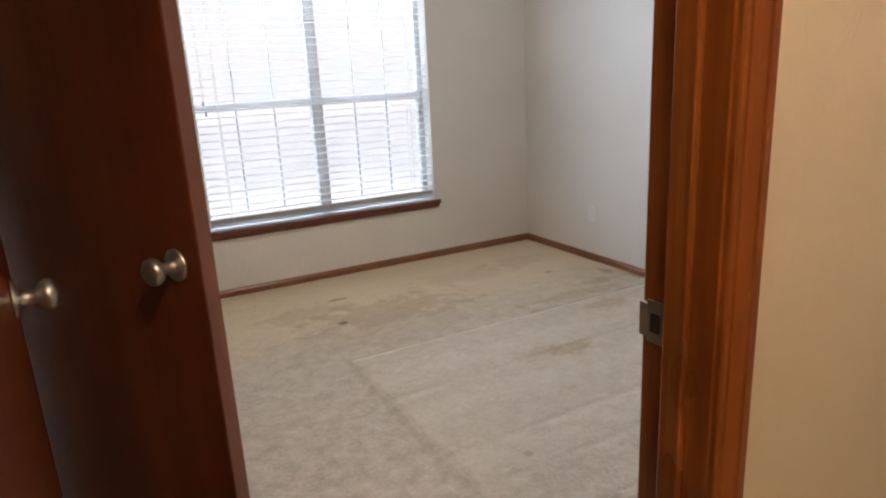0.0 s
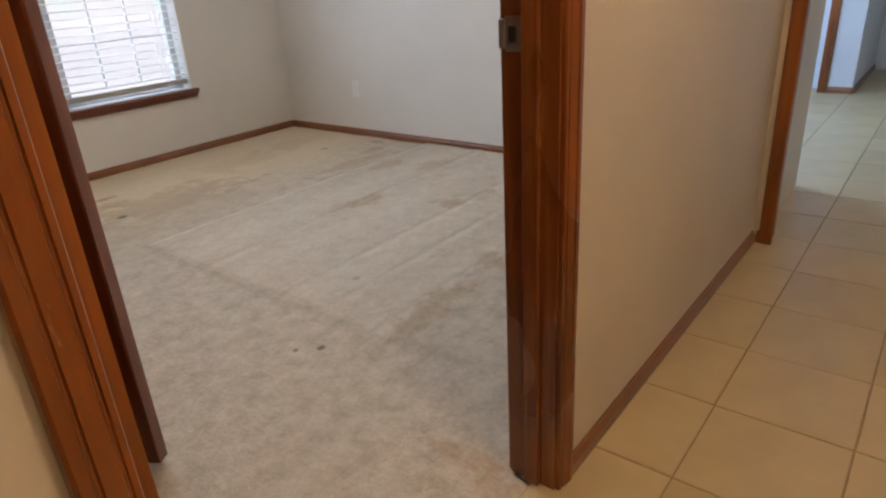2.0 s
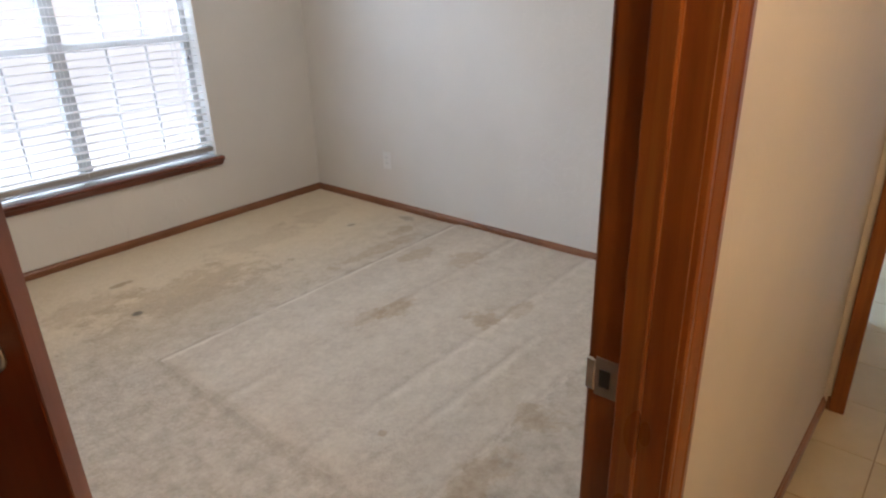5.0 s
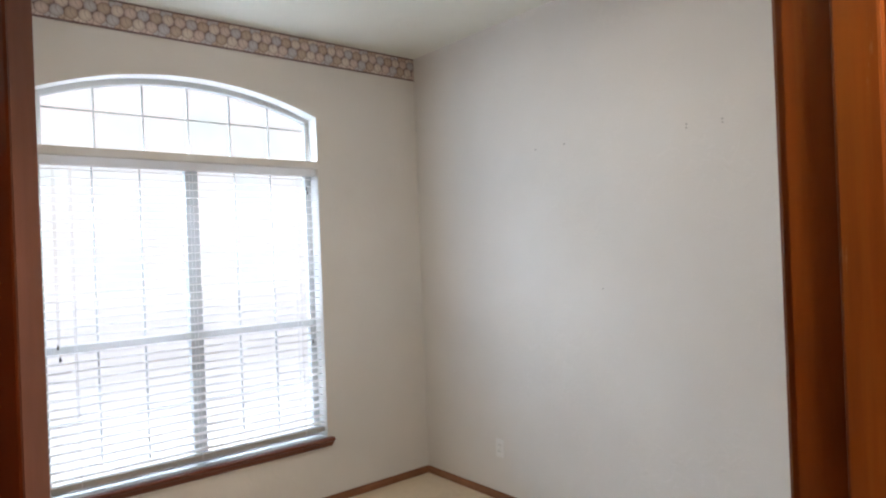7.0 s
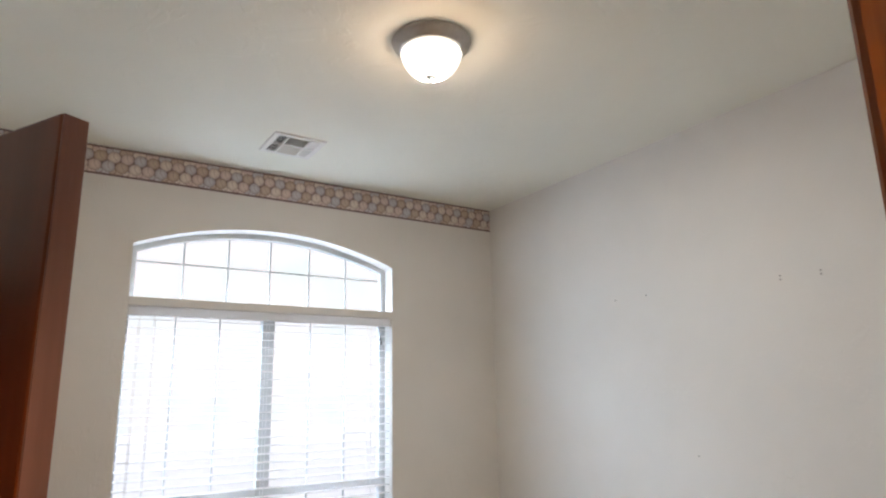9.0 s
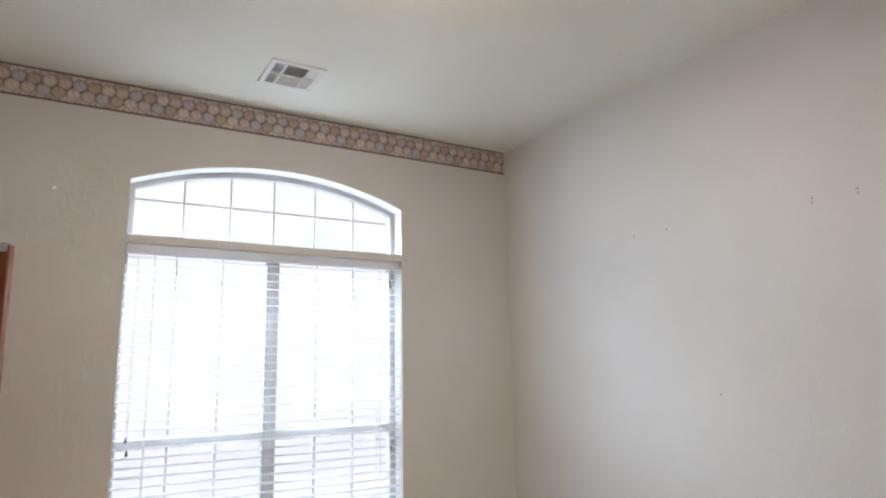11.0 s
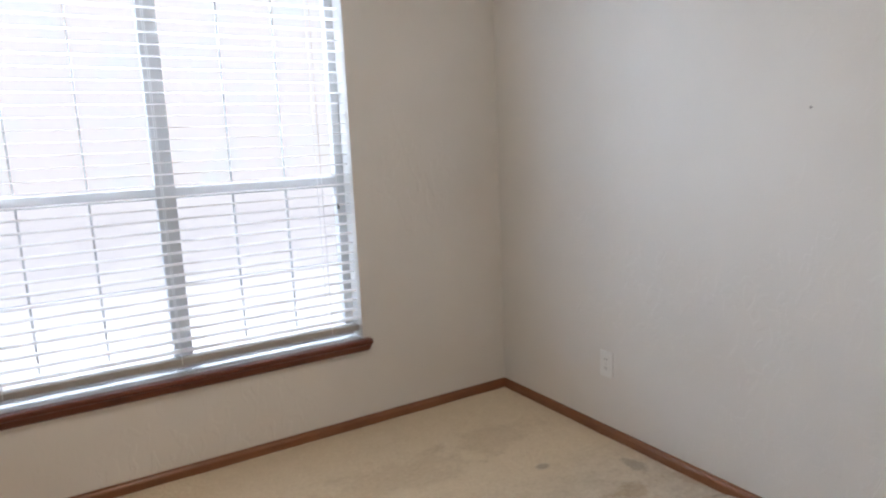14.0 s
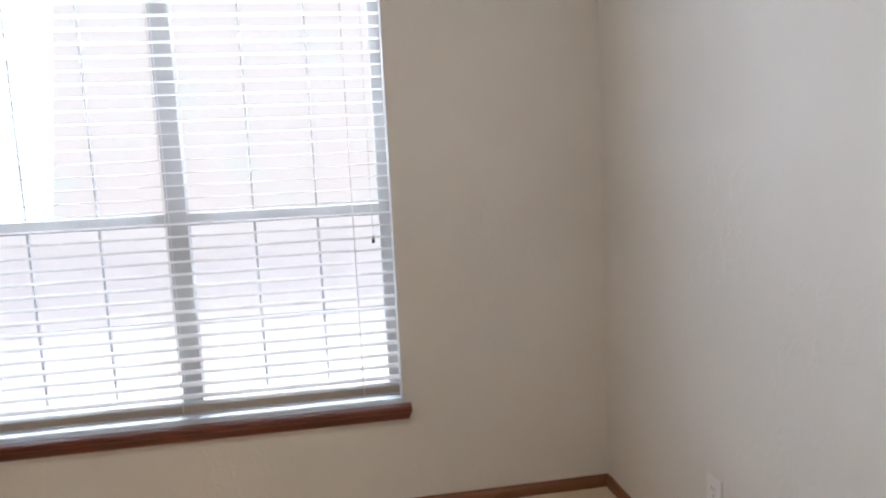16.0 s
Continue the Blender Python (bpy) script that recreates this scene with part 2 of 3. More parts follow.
def carpet_material():
    """Worn cream carpet: pile mottling, a paler pressed field where a rug lay, brown and grey stains."""
    m, nt, b = mat("stained_cream_carpet")
    tc = nt.nodes.new("ShaderNodeTexCoord")
    P = tc.outputs["Object"]
    sep = nt.nodes.new("ShaderNodeSeparateXYZ")
    nt.links.new(P, sep.inputs[0])
    X, Y = sep.outputs["X"], sep.outputs["Y"]
    big = noise_of(nt, P, 1.1, 4)
    pile = noise_of(nt, P, 60, 4, 0.7)
    tuft = noise_of(nt, P, 14, 5, 0.65)
    warp = noise_of(nt, P, 9, 5, 0.65)
    base = ramp(nt, tuft, [(0.30, (0.37, 0.325, 0.27)), (0.50, (0.47, 0.42, 0.36)), (0.70, (0.56, 0.51, 0.445))])
    # cream strip along the window wall and the far corner, window light painted in paler
    window_pale = nt.nodes.new("ShaderNodeMapRange")
    window_pale.inputs["From Min"].default_value, window_pale.inputs["From Max"].default_value = -1.15, -0.45
    nt.links.new(maths(nt, "ADD", Y, maths(nt, "MULTIPLY", big, 0.5)), window_pale.inputs["Value"])
    base = mix(nt, maths(nt, "MULTIPLY", window_pale.outputs[0], 0.75), base, (0.72, 0.60, 0.43))
    # paler field with straight edges
    fx = maths(nt, "GREATER_THAN", maths(nt, "ADD", X, maths(nt, "MULTIPLY", tuft, 0.03)), -1.965)
    fy = maths(nt, "LESS_THAN", maths(nt, "ADD", Y, maths(nt, "MULTIPLY", tuft, 0.02)), -1.338)
    fz = maths(nt, "GREATER_THAN", maths(nt, "ADD", Y, maths(nt, "MULTIPLY", warp, 0.12)), -2.67)
    field = maths(nt, "MULTIPLY", maths(nt, "MULTIPLY", fx, fy), fz)
    base = mix(nt, maths(nt, "MULTIPLY", field, 0.40), base, (0.60, 0.535, 0.46))
    # soft bands across the field
    wave = maths(nt, "SINE", maths(nt, "MULTIPLY", maths(nt, "ADD", Y, maths(nt, "MULTIPLY", big, 0.10)), 17.0))
    band = maths(nt, "MULTIPLY", maths(nt, "MULTIPLY", wave, field), 0.09)
    base = mix(nt, maths(nt, "MAXIMUM", band, 0.0), base, (0.36, 0.31, 0.25))
    base = mix(nt, maths(nt, "MAXIMUM", maths(nt, "MULTIPLY", band, -1.5), 0.0), base, (0.72, 0.67, 0.60))

    # ridges where the pile was pressed or pulled up, shade and light painted on their sides
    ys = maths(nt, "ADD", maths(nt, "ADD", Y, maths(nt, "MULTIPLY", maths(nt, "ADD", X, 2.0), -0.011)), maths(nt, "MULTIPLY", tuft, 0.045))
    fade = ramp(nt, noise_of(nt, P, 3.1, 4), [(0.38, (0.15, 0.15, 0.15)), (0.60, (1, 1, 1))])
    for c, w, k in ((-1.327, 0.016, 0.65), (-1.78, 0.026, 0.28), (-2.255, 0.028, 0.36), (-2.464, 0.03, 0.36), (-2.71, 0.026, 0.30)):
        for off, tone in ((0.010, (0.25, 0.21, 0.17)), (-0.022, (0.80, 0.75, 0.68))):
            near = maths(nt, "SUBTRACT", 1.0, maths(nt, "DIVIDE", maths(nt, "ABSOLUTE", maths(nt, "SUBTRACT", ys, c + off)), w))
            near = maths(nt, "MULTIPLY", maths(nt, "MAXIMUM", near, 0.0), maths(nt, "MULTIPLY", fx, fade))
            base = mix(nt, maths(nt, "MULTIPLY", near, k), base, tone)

    def stain(col_in, cx, cy, rx, ry, colr, strength, rough=0.9):
        dx = maths(nt, "DIVIDE", maths(nt, "SUBTRACT", X, cx), rx)
        dy = maths(nt, "DIVIDE", maths(nt, "SUBTRACT", Y, cy), ry)
        d = maths(nt, "SQRT", maths(nt, "ADD", maths(nt, "MULTIPLY", dx, dx), maths(nt, "MULTIPLY", dy, dy)))
        d = maths(nt, "ADD", d, maths(nt, "MULTIPLY", maths(nt, "SUBTRACT", warp, 0.5), rough * 4))
        r = nt.nodes.new("ShaderNodeMapRange")
        r.inputs["From Min"].default_value, r.inputs["From Max"].default_value = 1.25, 0.7
        nt.links.new(d, r.inputs["Value"])
        return mix(nt, maths(nt, "MULTIPLY", r.outputs[0], strength), col_in, colr)

    brown, grey, rust, spot = (0.33, 0.235, 0.135), (0.31, 0.265, 0.21), (0.34, 0.20, 0.09), (0.05, 0.05, 0.04)
    for args in STAINS:
        base = stain(base, *args[:4], {"b": brown, "g": grey, "r": rust, "s": spot}[args[4]], args[5], args[6])
    base = mix(nt, 0.5, base, ramp(nt, pile, [(0.3, (0.32, 0.28, 0.23)), (0.7, (0.72, 0.67, 0.58))]), "SOFT_LIGHT")
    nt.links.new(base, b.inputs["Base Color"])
    b.inputs["Roughness"].default_value = 0.95
    b.inputs["Sheen Weight"].default_value = 0.15
    h = maths(nt, "ADD", maths(nt, "MULTIPLY", pile, 0.6), tuft)
    bump(nt, b, h, 0.55, 0.012)
    return m


# stains: centre x, y, radii x, y, hue, strength, raggedness
STAINS = [
    (-1.071, -1.809, 0.10, 0.06, "b", 0.60, 0.9), (-1.175, -1.782, 0.14, 0.05, "b", 0.35, 1.0),
    (-0.894, -2.203, 0.08, 0.07, "b", 0.55, 0.9), (-0.713, -2.285, 0.13, 0.04, "b", 0.35, 1.0),
    (-1.735, -2.410, 0.022, 0.02, "b", 0.5, 0.5), (-1.351, -2.788, 0.06, 0.08, "b", 0.45, 0.9),
    (-1.554, -0.828, 0.42, 0.20, "b", 0.42, 1.0), (-1.680, -1.057, 0.55, 0.22, "g", 0.28, 0.9),
    (-1.726, -0.470, 0.055, 0.03, "b", 0.80, 0.6), (-1.832, -0.857, 0.025, 0.022, "s", 0.75, 0.4),
    (-1.965, -0.597, 0.25, 0.12, "b", 0.32, 1.0), (-0.404, -0.789, 0.03, 0.02, "g", 0.75, 0.5),
    (-0.109, -0.981, 0.035, 0.07, "g", 0.70, 0.8), (-0.011, -1.184, 0.07, 0.06, "b", 0.40, 1.0),
    (-0.259, -1.124, 0.10, 0.05, "b", 0.45, 1.0), (-0.494, -1.456, 0.12, 0.06, "b", 0.40, 1.0),
    (-0.400, -1.737, 0.10, 0.10, "b", 0.38, 1.0), (-0.592, -1.223, 0.30, 0.05, "b", 0.38, 0.8),
    (-2.184, -2.592, 0.011, 0.010, "s", 0.70, 0.4), (-2.132, -2.650, 0.015, 0.012, "s", 0.75, 0.4),
    (-1.771, -2.778, 0.20, 0.07, "b", 0.42, 0.9), (-2.271, -3.298, 0.028, 0.09, "r", 0.34, 0.8),
    (-2.323, -3.398, 0.05, 0.06, "r", 0.34, 0.9), (-0.898, -0.525, 0.30, 0.12, "b", 0.20, 1.0),
    (-1.983, -2.035, 0.03, 0.75, "g", 0.30, 0.6), (-0.416, -0.464, 0.22, 0.10, "b", 0.20, 1.0),
]
M_CARPET = carpet_material()


# ---- mesh helpers ----
def mesh_of(name, bm, material, smooth=False):
    bmesh.ops.recalc_face_normals(bm, faces=bm.faces)
    me = bpy.data.meshes.new(name)
    bm.to_mesh(me)
    bm.free()
    me.materials.append(material)
    if smooth:
        for p in me.polygons:
            p.use_smooth = True
    return me


def structure(name, bm, material, label, category="", at=(0, 0, 0)):
    ob = new(name, mesh_of(name, bm, material))
    ob.location = at
    return tagged(ob, label, category or name.split("_")[0], kind="structure")


def thing(name, at, label, category, group="", turn=0.0, kind=""):
    ob = new(name)
    ob.empty_display_size = 0.05
    ob.location = at
    ob.rotation_euler = (0, 0, turn)
    return tagged(ob, label, category, group, kind)


def part(name, bm, material, parent, label="", smooth=False, at=(0, 0, 0), rot=(0, 0, 0)):
    ob = new(name, mesh_of(name, bm, material, smooth))
    ob.parent = parent
    ob.location = at
    ob.rotation_euler = rot
    return tagged(ob, label)


def box(x0, y0, z0, x1, y1, z1, bevel=0.0, bm=None):
    own_bm = bmesh.new()
    bmesh.ops.create_cube(own_bm, size=1.0)
    for v in own_bm.verts:
        v.co = Vector(((x0 + x1) / 2 + v.co.x * (x1 - x0), (y0 + y1) / 2 + v.co.y * (y1 - y0), (z0 + z1) / 2 + v.co.z * (z1 - z0)))
    if bevel:
        bmesh.ops.bevel(own_bm, geom=list(own_bm.edges), offset=bevel, segments=2, affect="EDGES", profile=0.5)
    if bm is None:
        return own_bm
    me = bpy.data.meshes.new("tmp")
    own_bm.to_mesh(me)
    own_bm.free()
    bm.from_mesh(me)
    bpy.data.meshes.remove(me)
    return bm


def sweep(profile, axis, a, b, bm=None, skew=0.0):
    """A moulding: a closed outline of (u, v) drawn along x, y or z from a to b; skew widens the ends with u."""
    bm = bm or bmesh.new()

    def put(u, v, s):
        return {"x": (s, u, v), "y": (u, s, v), "z": (u, v, s)}[axis]

    rows = [[bm.verts.new(put(u, v, s)) for u, v in profile] for s in (a, b)]
    n = len(profile)
    for i in range(n):
        bm.faces.new((rows[0][i], rows[0][(i + 1) % n], rows[1][(i + 1) % n], rows[1][i]))
    bm.faces.new(rows[0])
    bm.faces.new(rows[1])
    return bm


def lathe(profile, segs=28, bm=None):
    """Turned about z: a list of (radius, height)."""
    bm = bm or bmesh.new()
    rings = []
    for r, z in profile:
        if r < 1e-5:
            rings.append([bm.verts.new((0, 0, z))])
        else:
            rings.append([bm.verts.new((r * math.cos(2 * math.pi * i / segs), r * math.sin(2 * math.pi * i / segs), z)) for i in range(segs)])
    for p, q in zip(rings, rings[1:]):
        for i in range(segs):
            j = (i + 1) % segs
            if len(p) == 1 and len(q) == 1:
                continue
            if len(p) == 1:
                bm.faces.new((p[0], q[i], q[j]))
            elif len(q) == 1:
                bm.faces.new((p[i], p[j], q[0]))
            else:
                bm.faces.new((p[i], p[j], q[j], q[i]))
    return bm


# ---- the plan ----
CEIL = 2.946
XW = -3.16          # bedroom's west wall face
ROOM_S, HALL_N = -3.411, -3.517   # two faces of the wall between bedroom and hall
HALL_S, HALL_W = -4.62, -5.6
XL, XR = -2.316, -0.798           # window opening
SILL, SPRING, CROWN = 0.420, 2.448, 2.596
DL, DR, DTOP = -3.027, -2.254, 2.00   # doorway between the jamb faces
J = 0.018                             # jamb thickness


def arch_z(x, lift=0.0):
    half, rise = (XR - XL) / 2, CROWN - SPRING
    rad = (half * half + rise * rise) / (2 * rise)
    cx = (XL + XR) / 2
    return CROWN - rad + math.sqrt(max((rad + lift) ** 2 - (x - cx) ** 2, 0.0))


# ---- shell ----
T = 0.15
bm = bmesh.new()
box(XW - 0.12, 0, -0.05, XL, T, CEIL, 0, bm)
box(XR, 0, -0.05, 0.12, T, CEIL, 0, bm)
box(XL, 0, -0.05, XR, T, SILL - 0.028, 0, bm)
N = 28
for i in range(N):
    xa, xb = XL + (XR - XL) * i / N, XL + (XR - XL) * (i + 1) / N
    vs = [bm.verts.new((x, y, z)) for y in (0, T) for x, z in ((xa, arch_z(xa)), (xb, arch_z(xb)), (xb, CEIL), (xa, CEIL))]
    for f in ((0, 1, 2, 3), (7, 6, 5, 4), (0, 4, 5, 1), (3, 2, 6, 7)):
        bm.faces.new([vs[k] for k in f])
bmesh.ops.remove_doubles(bm, verts=bm.verts, dist=1e-5)
structure("wall_north", bm, M_WALL, "cream textured bedroom wall with an arched window opening", "wall")
structure("wall_east", box(0, ROOM_S, -0.05, 0.12, 0, CEIL), M_WALL, "cream trowel-textured bedroom wall, bare with nail holes", "wall")
CS, CN, CD = -1.986, -0.285, 0.70    # closet opening from south to north, and its depth
bm = bmesh.new()
box(XW - 0.12, ROOM_S, -0.05, XW, CS, CEIL, 0, bm)
box(XW - 0.12, CN, -0.05, XW, 0, CEIL, 0, bm)
box(XW - 0.12, CS, 2.06, XW, CN, CEIL, 0, bm)
structure("wall_west", bm, M_WALL, "cream textured bedroom wall with a double closet opening", "wall")
bm = bmesh.new()
box(XW - CD - 0.1, CS - 0.25, -0.05, XW - CD, CN + 0.25, CEIL, 0, bm)
box(XW - CD, CS - 0.25, -0.05, XW - 0.12, CS - 0.15, CEIL, 0, bm)
box(XW - CD, CN + 0.15, -0.05, XW - 0.12, CN + 0.25, CEIL, 0, bm)
structure("wall_closet", bm, M_WALL, "plain cream walls inside the closet", "wall")
bm = bmesh.new()
box(HALL_W, HALL_N, -0.05, DL - J, ROOM_S, CEIL, 0, bm)
box(DR + J, HALL_N, -0.05, 0.12, ROOM_S, CEIL, 0, bm)
box(DL - J, HALL_N, DTOP + J, DR + J, ROOM_S, CEIL, 0, bm)
structure("wall_south", bm, M_HALLWALL, "tan painted wall between bedroom and hall, with a doorway", "wall")
structure("ceiling", box(XW - 0.82, HALL_N, CEIL, 0.12, T, CEIL + 0.1), M_CEIL, "white ceiling with a heavy trowelled texture", "ceiling")

# carpet with pressed ridges
nx, ny = 190, 150
x0, x1, y0, y1 = XW - 0.70, 0.0, -3.473, 0.0
gx, gy = np.meshgrid(np.linspace(x0, x1, nx), np.linspace(y0, y1, ny))
gz = np.array([[noise.noise(Vector((a * 5, c * 5, 0))) * 0.002 + noise.noise(Vector((a * 23, c * 23, 4))) * 0.0015 for a, c in zip(ra, rc)] for ra, rc in zip(gx, gy)])
step = 1 / (1 + np.exp((gy + 1.352) / 0.010)) * (1 / (1 + np.exp(-(gx + 1.985) / 0.015)))
gz += 0.009 * step + 0.004 * np.exp(-((gy + 1.369) / 0.025) ** 2) * (gx > -1.985)
for k in (-1.78, -2.28, -2.49, -2.73):
    gz += 0.004 * np.exp(-((gy - k) / 0.035) ** 2) * (gx > -1.96)
inside = (gx > DL) & (gx < DR)
gz[(gy < ROOM_S) & ~inside] = -0.03
gz[gy < -3.457] -= 0.012
gz[(gx < XW - 0.05) & ((gy < CS - 0.14) | (gy > CN + 0.14))] = -0.03
verts = np.stack([gx, gy, gz], -1).reshape(-1, 3).tolist()
faces = [(j * nx + i, j * nx + i + 1, (j + 1) * nx + i + 1, (j + 1) * nx + i) for j in range(ny - 1) for i in range(nx - 1)]
me = bpy.data.meshes.new("carpet")
me.from_pydata(verts, [], faces)
for p in me.polygons:
    p.use_smooth = True
me.materials.append(M_CARPET)
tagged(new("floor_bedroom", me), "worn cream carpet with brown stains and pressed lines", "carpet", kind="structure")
structure("floor_base", box(XW - 0.82, ROOM_S, -0.12, 0.12, T, -0.04), M_GROUT, "bare slab under the bedroom carpet", "floor")


# ---- baseboards ----
def base_profile(sign, off):
    """Outline (depth, height) of the low baseboard, standing off a wall face."""
    return [(off, -0.01), (off + sign * 0.013, -0.01), (off + sign * 0.013, 0.028), (off + sign * 0.010, 0.035), (off + sign * 0.006, 0.040), (off + sign * 0.005, 0.047), (off, 0.047)]


def baseboard(name, axis, sign, off, a, b):
    m = M_BASE_X if axis == "x" else M_BASE_Y
    structure(name, sweep(base_profile(sign, off), axis, a, b), m, "low brown stained wooden baseboard along the wall", "baseboard")


baseboard("baseboard_north", "x", -1, 0, XW, -0.0005)
baseboard("baseboard_east", "y", -1, 0, ROOM_S, -0.0135)
baseboard("baseboard_west", "y", 1, XW, ROOM_S, -0.0135)
baseboard("baseboard_south", "x", 1, ROOM_S, DR + 0.057, -0.0135)

# ---- wallpaper border ----
border = structure("wallpaper_border", box(XW, -0.0025, 0, -0.001, 0, 0.157), M_BORDER, "wallpaper border printed with rows of balls under the ceiling", "wallpaper border", (0, 0, 2.789))


# ---- doorway ----
doorway = thing("door_frame", (0, 0, 0), "dark red-brown stained door frame with scuffed edges", "door frame", kind="structure")
part("jamb", box(DR, HALL_N, 0, DR + J, ROOM_S, DTOP), M_CASING, doorway)
part("jamb", box(DL - J, HALL_N, 0, DL, ROOM_S, DTOP), M_CASING, doorway)
part("head_jamb", box(DL - J, HALL_N, DTOP, DR + J, ROOM_S, DTOP + J), M_CASING, doorway)
STOP0, STOP1 = HALL_N + 0.034, ROOM_S - 0.038
part("door_stop", box(DR - 0.011, STOP0, 0, DR, STOP1, DTOP, 0.003), M_CASING, doorway)
part("door_stop", box(DL, STOP0, 0, DL + 0.011, STOP1, DTOP, 0.003), M_CASING, doorway)
part("door_stop", box(DL + 0.011, STOP0, DTOP - 0.011, DR - 0.011, STOP1, DTOP, 0.003), M_CASING, doorway)


def casing_profile(edge, sign, face, out):
    """Ranch casing, thin at the opening, thick outside; sign points away from the opening."""
    pts = [(0.0, 0.0), (0.0, 0.007), (0.002, 0.010), (0.008, 0.0105), (0.0095, 0.008), (0.0125, 0.0075), (0.014, 0.0105), (0.018, 0.0115), (0.034, 0.015), (0.036, 0.0125), (0.039, 0.0125), (0.041, 0.016), (0.053, 0.016), (0.057, 0.012), (0.057, 0.0)]
    return [(edge + sign * u * 0.9, face + out * v) for u, v in pts]


for face, out in ((HALL_N, -1), (ROOM_S, 1)):
    part("casing", sweep(casing_profile(DR + 0.005, 1, face, out), "z", 0, DTOP + 0.005 + 0.051), M_CASING, doorway)
    part("casing", sweep(casing_profile(DL - 0.005, -1, face, out), "z", 0, DTOP + 0.005 + 0.051), M_CASING, doorway)
    prof = [(face + out * v, DTOP + 0.005 + u) for u, v in ((0.0, 0.0), (0.0, 0.008), (0.009, 0.0105), (0.013, 0.0075), (0.034, 0.015), (0.048, 0.016), (0.051, 0.0))]
    part("head_casing", sweep(prof, "x", DL - 0.005, DR + 0.005), M_CASING, doorway)
bm = box(DR - 0.002, ROOM_S - 0.035, 0.905, DR + 0.001, ROOM_S - 0.004, 0.962, 0.0)
box(DR - 0.003, ROOM_S - 0.004, 0.910, DR + 0.004, ROOM_S + 0.009, 0.957, 0.002, bm)
strike = part("strike_plate", bm, M_STEEL, doorway, "worn steel strike plate")
# near-black block on the plate paints the shade inside the latch hole
part("latch_hole", box(DR - 0.0035, ROOM_S - 0.026, 0.920, DR - 0.0018, ROOM_S - 0.011, 0.946), M_DARK, strike)

# ---- bedroom door ----
DW, DT = 0.728, 0.035
HX, HY = DL + 0.018, ROOM_S + 0.008
ANGLE = radians(93)
door = thing("bedroom_door", (HX, HY, 0.0), "flush dark red-brown varnished door swung wide open", "door", turn=ANGLE)
part("slab", box(0.004, -DT + 0.0006, 0.016, DW - 0.0006, -0.0006, 1.985, 0.004), M_DOOR, door)
part("edge_strip", box(DW - 0.0005, -DT + 0.002, 0.018, DW + 0.003, -0.002, 1.983, 0.001), M_DOOR_EDGE, door, "paler bare lock edge")
part("latch_plate", box(DW + 0.0028, -DT / 2 - 0.0125, 0.900, DW + 0.0045, -DT / 2 + 0.0125, 0.957), M_STEEL, door)
knob_profile = [(0.0, 0.0), (0.033, 0.0), (0.033, 0.004), (0.029, 0.008), (0.016, 0.010), (0.012, 0.014), (0.0115, 0.030), (0.016, 0.036), (0.024, 0.042), (0.0275, 0.050), (0.0265, 0.058), (0.020, 0.064), (0.010, 0.067), (0.0, 0.0675)]
for side, rx in ((-DT, radians(90)), (0.0, radians(-90))):
    part("knob", lathe(knob_profile), M_NICKEL, door, "satin nickel round knob", True, (DW - 0.072, side, 0.928), (rx, 0, 0))
part("hinge_edge", box(0.0005, -DT + 0.0015, 0.018, 0.0036, -0.0015, 1.983, 0.0008), M_CASING, door, "orange varnished hinge edge")


def rounded_plate(w, h, r, t):
    """A thin plate with rounded corners, standing in local y and z, thick along -x."""
    pts = []
    for cx, cz, a0 in ((w / 2 - r, h / 2 - r, 0), (-w / 2 + r, h / 2 - r, 90), (-w / 2 + r, -h / 2 + r, 180), (w / 2 - r, -h / 2 + r, 270)):
        for k in range(5):
            a = radians(a0 + k * 22.5)
            pts.append((cx + r * math.cos(a), cz + r * math.sin(a)))
    return sweep_yz(pts, -t, 0.0)


def sweep_yz(pts, x0, x1):
    bm = bmesh.new()
    rows = [[bm.verts.new((x, y, z)) for y, z in pts] for x in (x0, x1)]
    n = len(pts)
    for i in range(n):
        bm.faces.new((rows[0][i], rows[0][(i + 1) % n], rows[1][(i + 1) % n], rows[1][i]))
    bm.faces.new(rows[0])
    bm.faces.new(rows[1])
    return bm


for hz in (0.26, 1.088, 1.78):
    hinge = part("hinge", lathe([(0, -0.045), (0.006, -0.045), (0.006, 0.045), (0, 0.045)], 12), M_STEEL, door, "", True, (0.0, 0.004, hz))
    part("leaf", rounded_plate(0.030, 0.090, 0.012, 0.0022), M_PLATE, hinge, "white painted hinge leaf", False, (0.0008, -0.0225, 0.0))
    for sy, sz in ((-0.026, 0.0), (-0.018, 0.028), (-0.018, -0.028)):
        part("screw", lathe([(0, 0), (0.0040, 0), (0.0032, 0.0008), (0, 0.0010)], 10), M_STEEL, hinge, "", False, (-0.0014, sy, sz), (0, radians(-90), 0))
# jamb leaves of the hinges stay with the frame
for hz in (0.26, 1.088, 1.78):
    leaf = part("hinge_leaf", box(DL - 0.001, ROOM_S - 0.036, hz - 0.045, DL + 0.0025, ROOM_S + 0.002, hz + 0.045, 0.001), M_STEEL, doorway, "steel hinge leaf on the jamb")
    for dz in (-0.03, 0.0, 0.03):
        part("screw", lathe([(0, 0), (0.0038, 0), (0.003, 0.001), (0, 0.0012)], 10), M_STEEL, leaf, "", False, (DL + 0.0025, ROOM_S - 0.02, hz + dz), (0, radians(90), 0))

# ---- window ----
win = thing("window_1", (0, 0, 0), "white twin window under an arched transom with grid bars", "window", kind="structure")
WY0, WY1 = 0.100, 0.145
TR0, TR1 = 2.124, 2.169


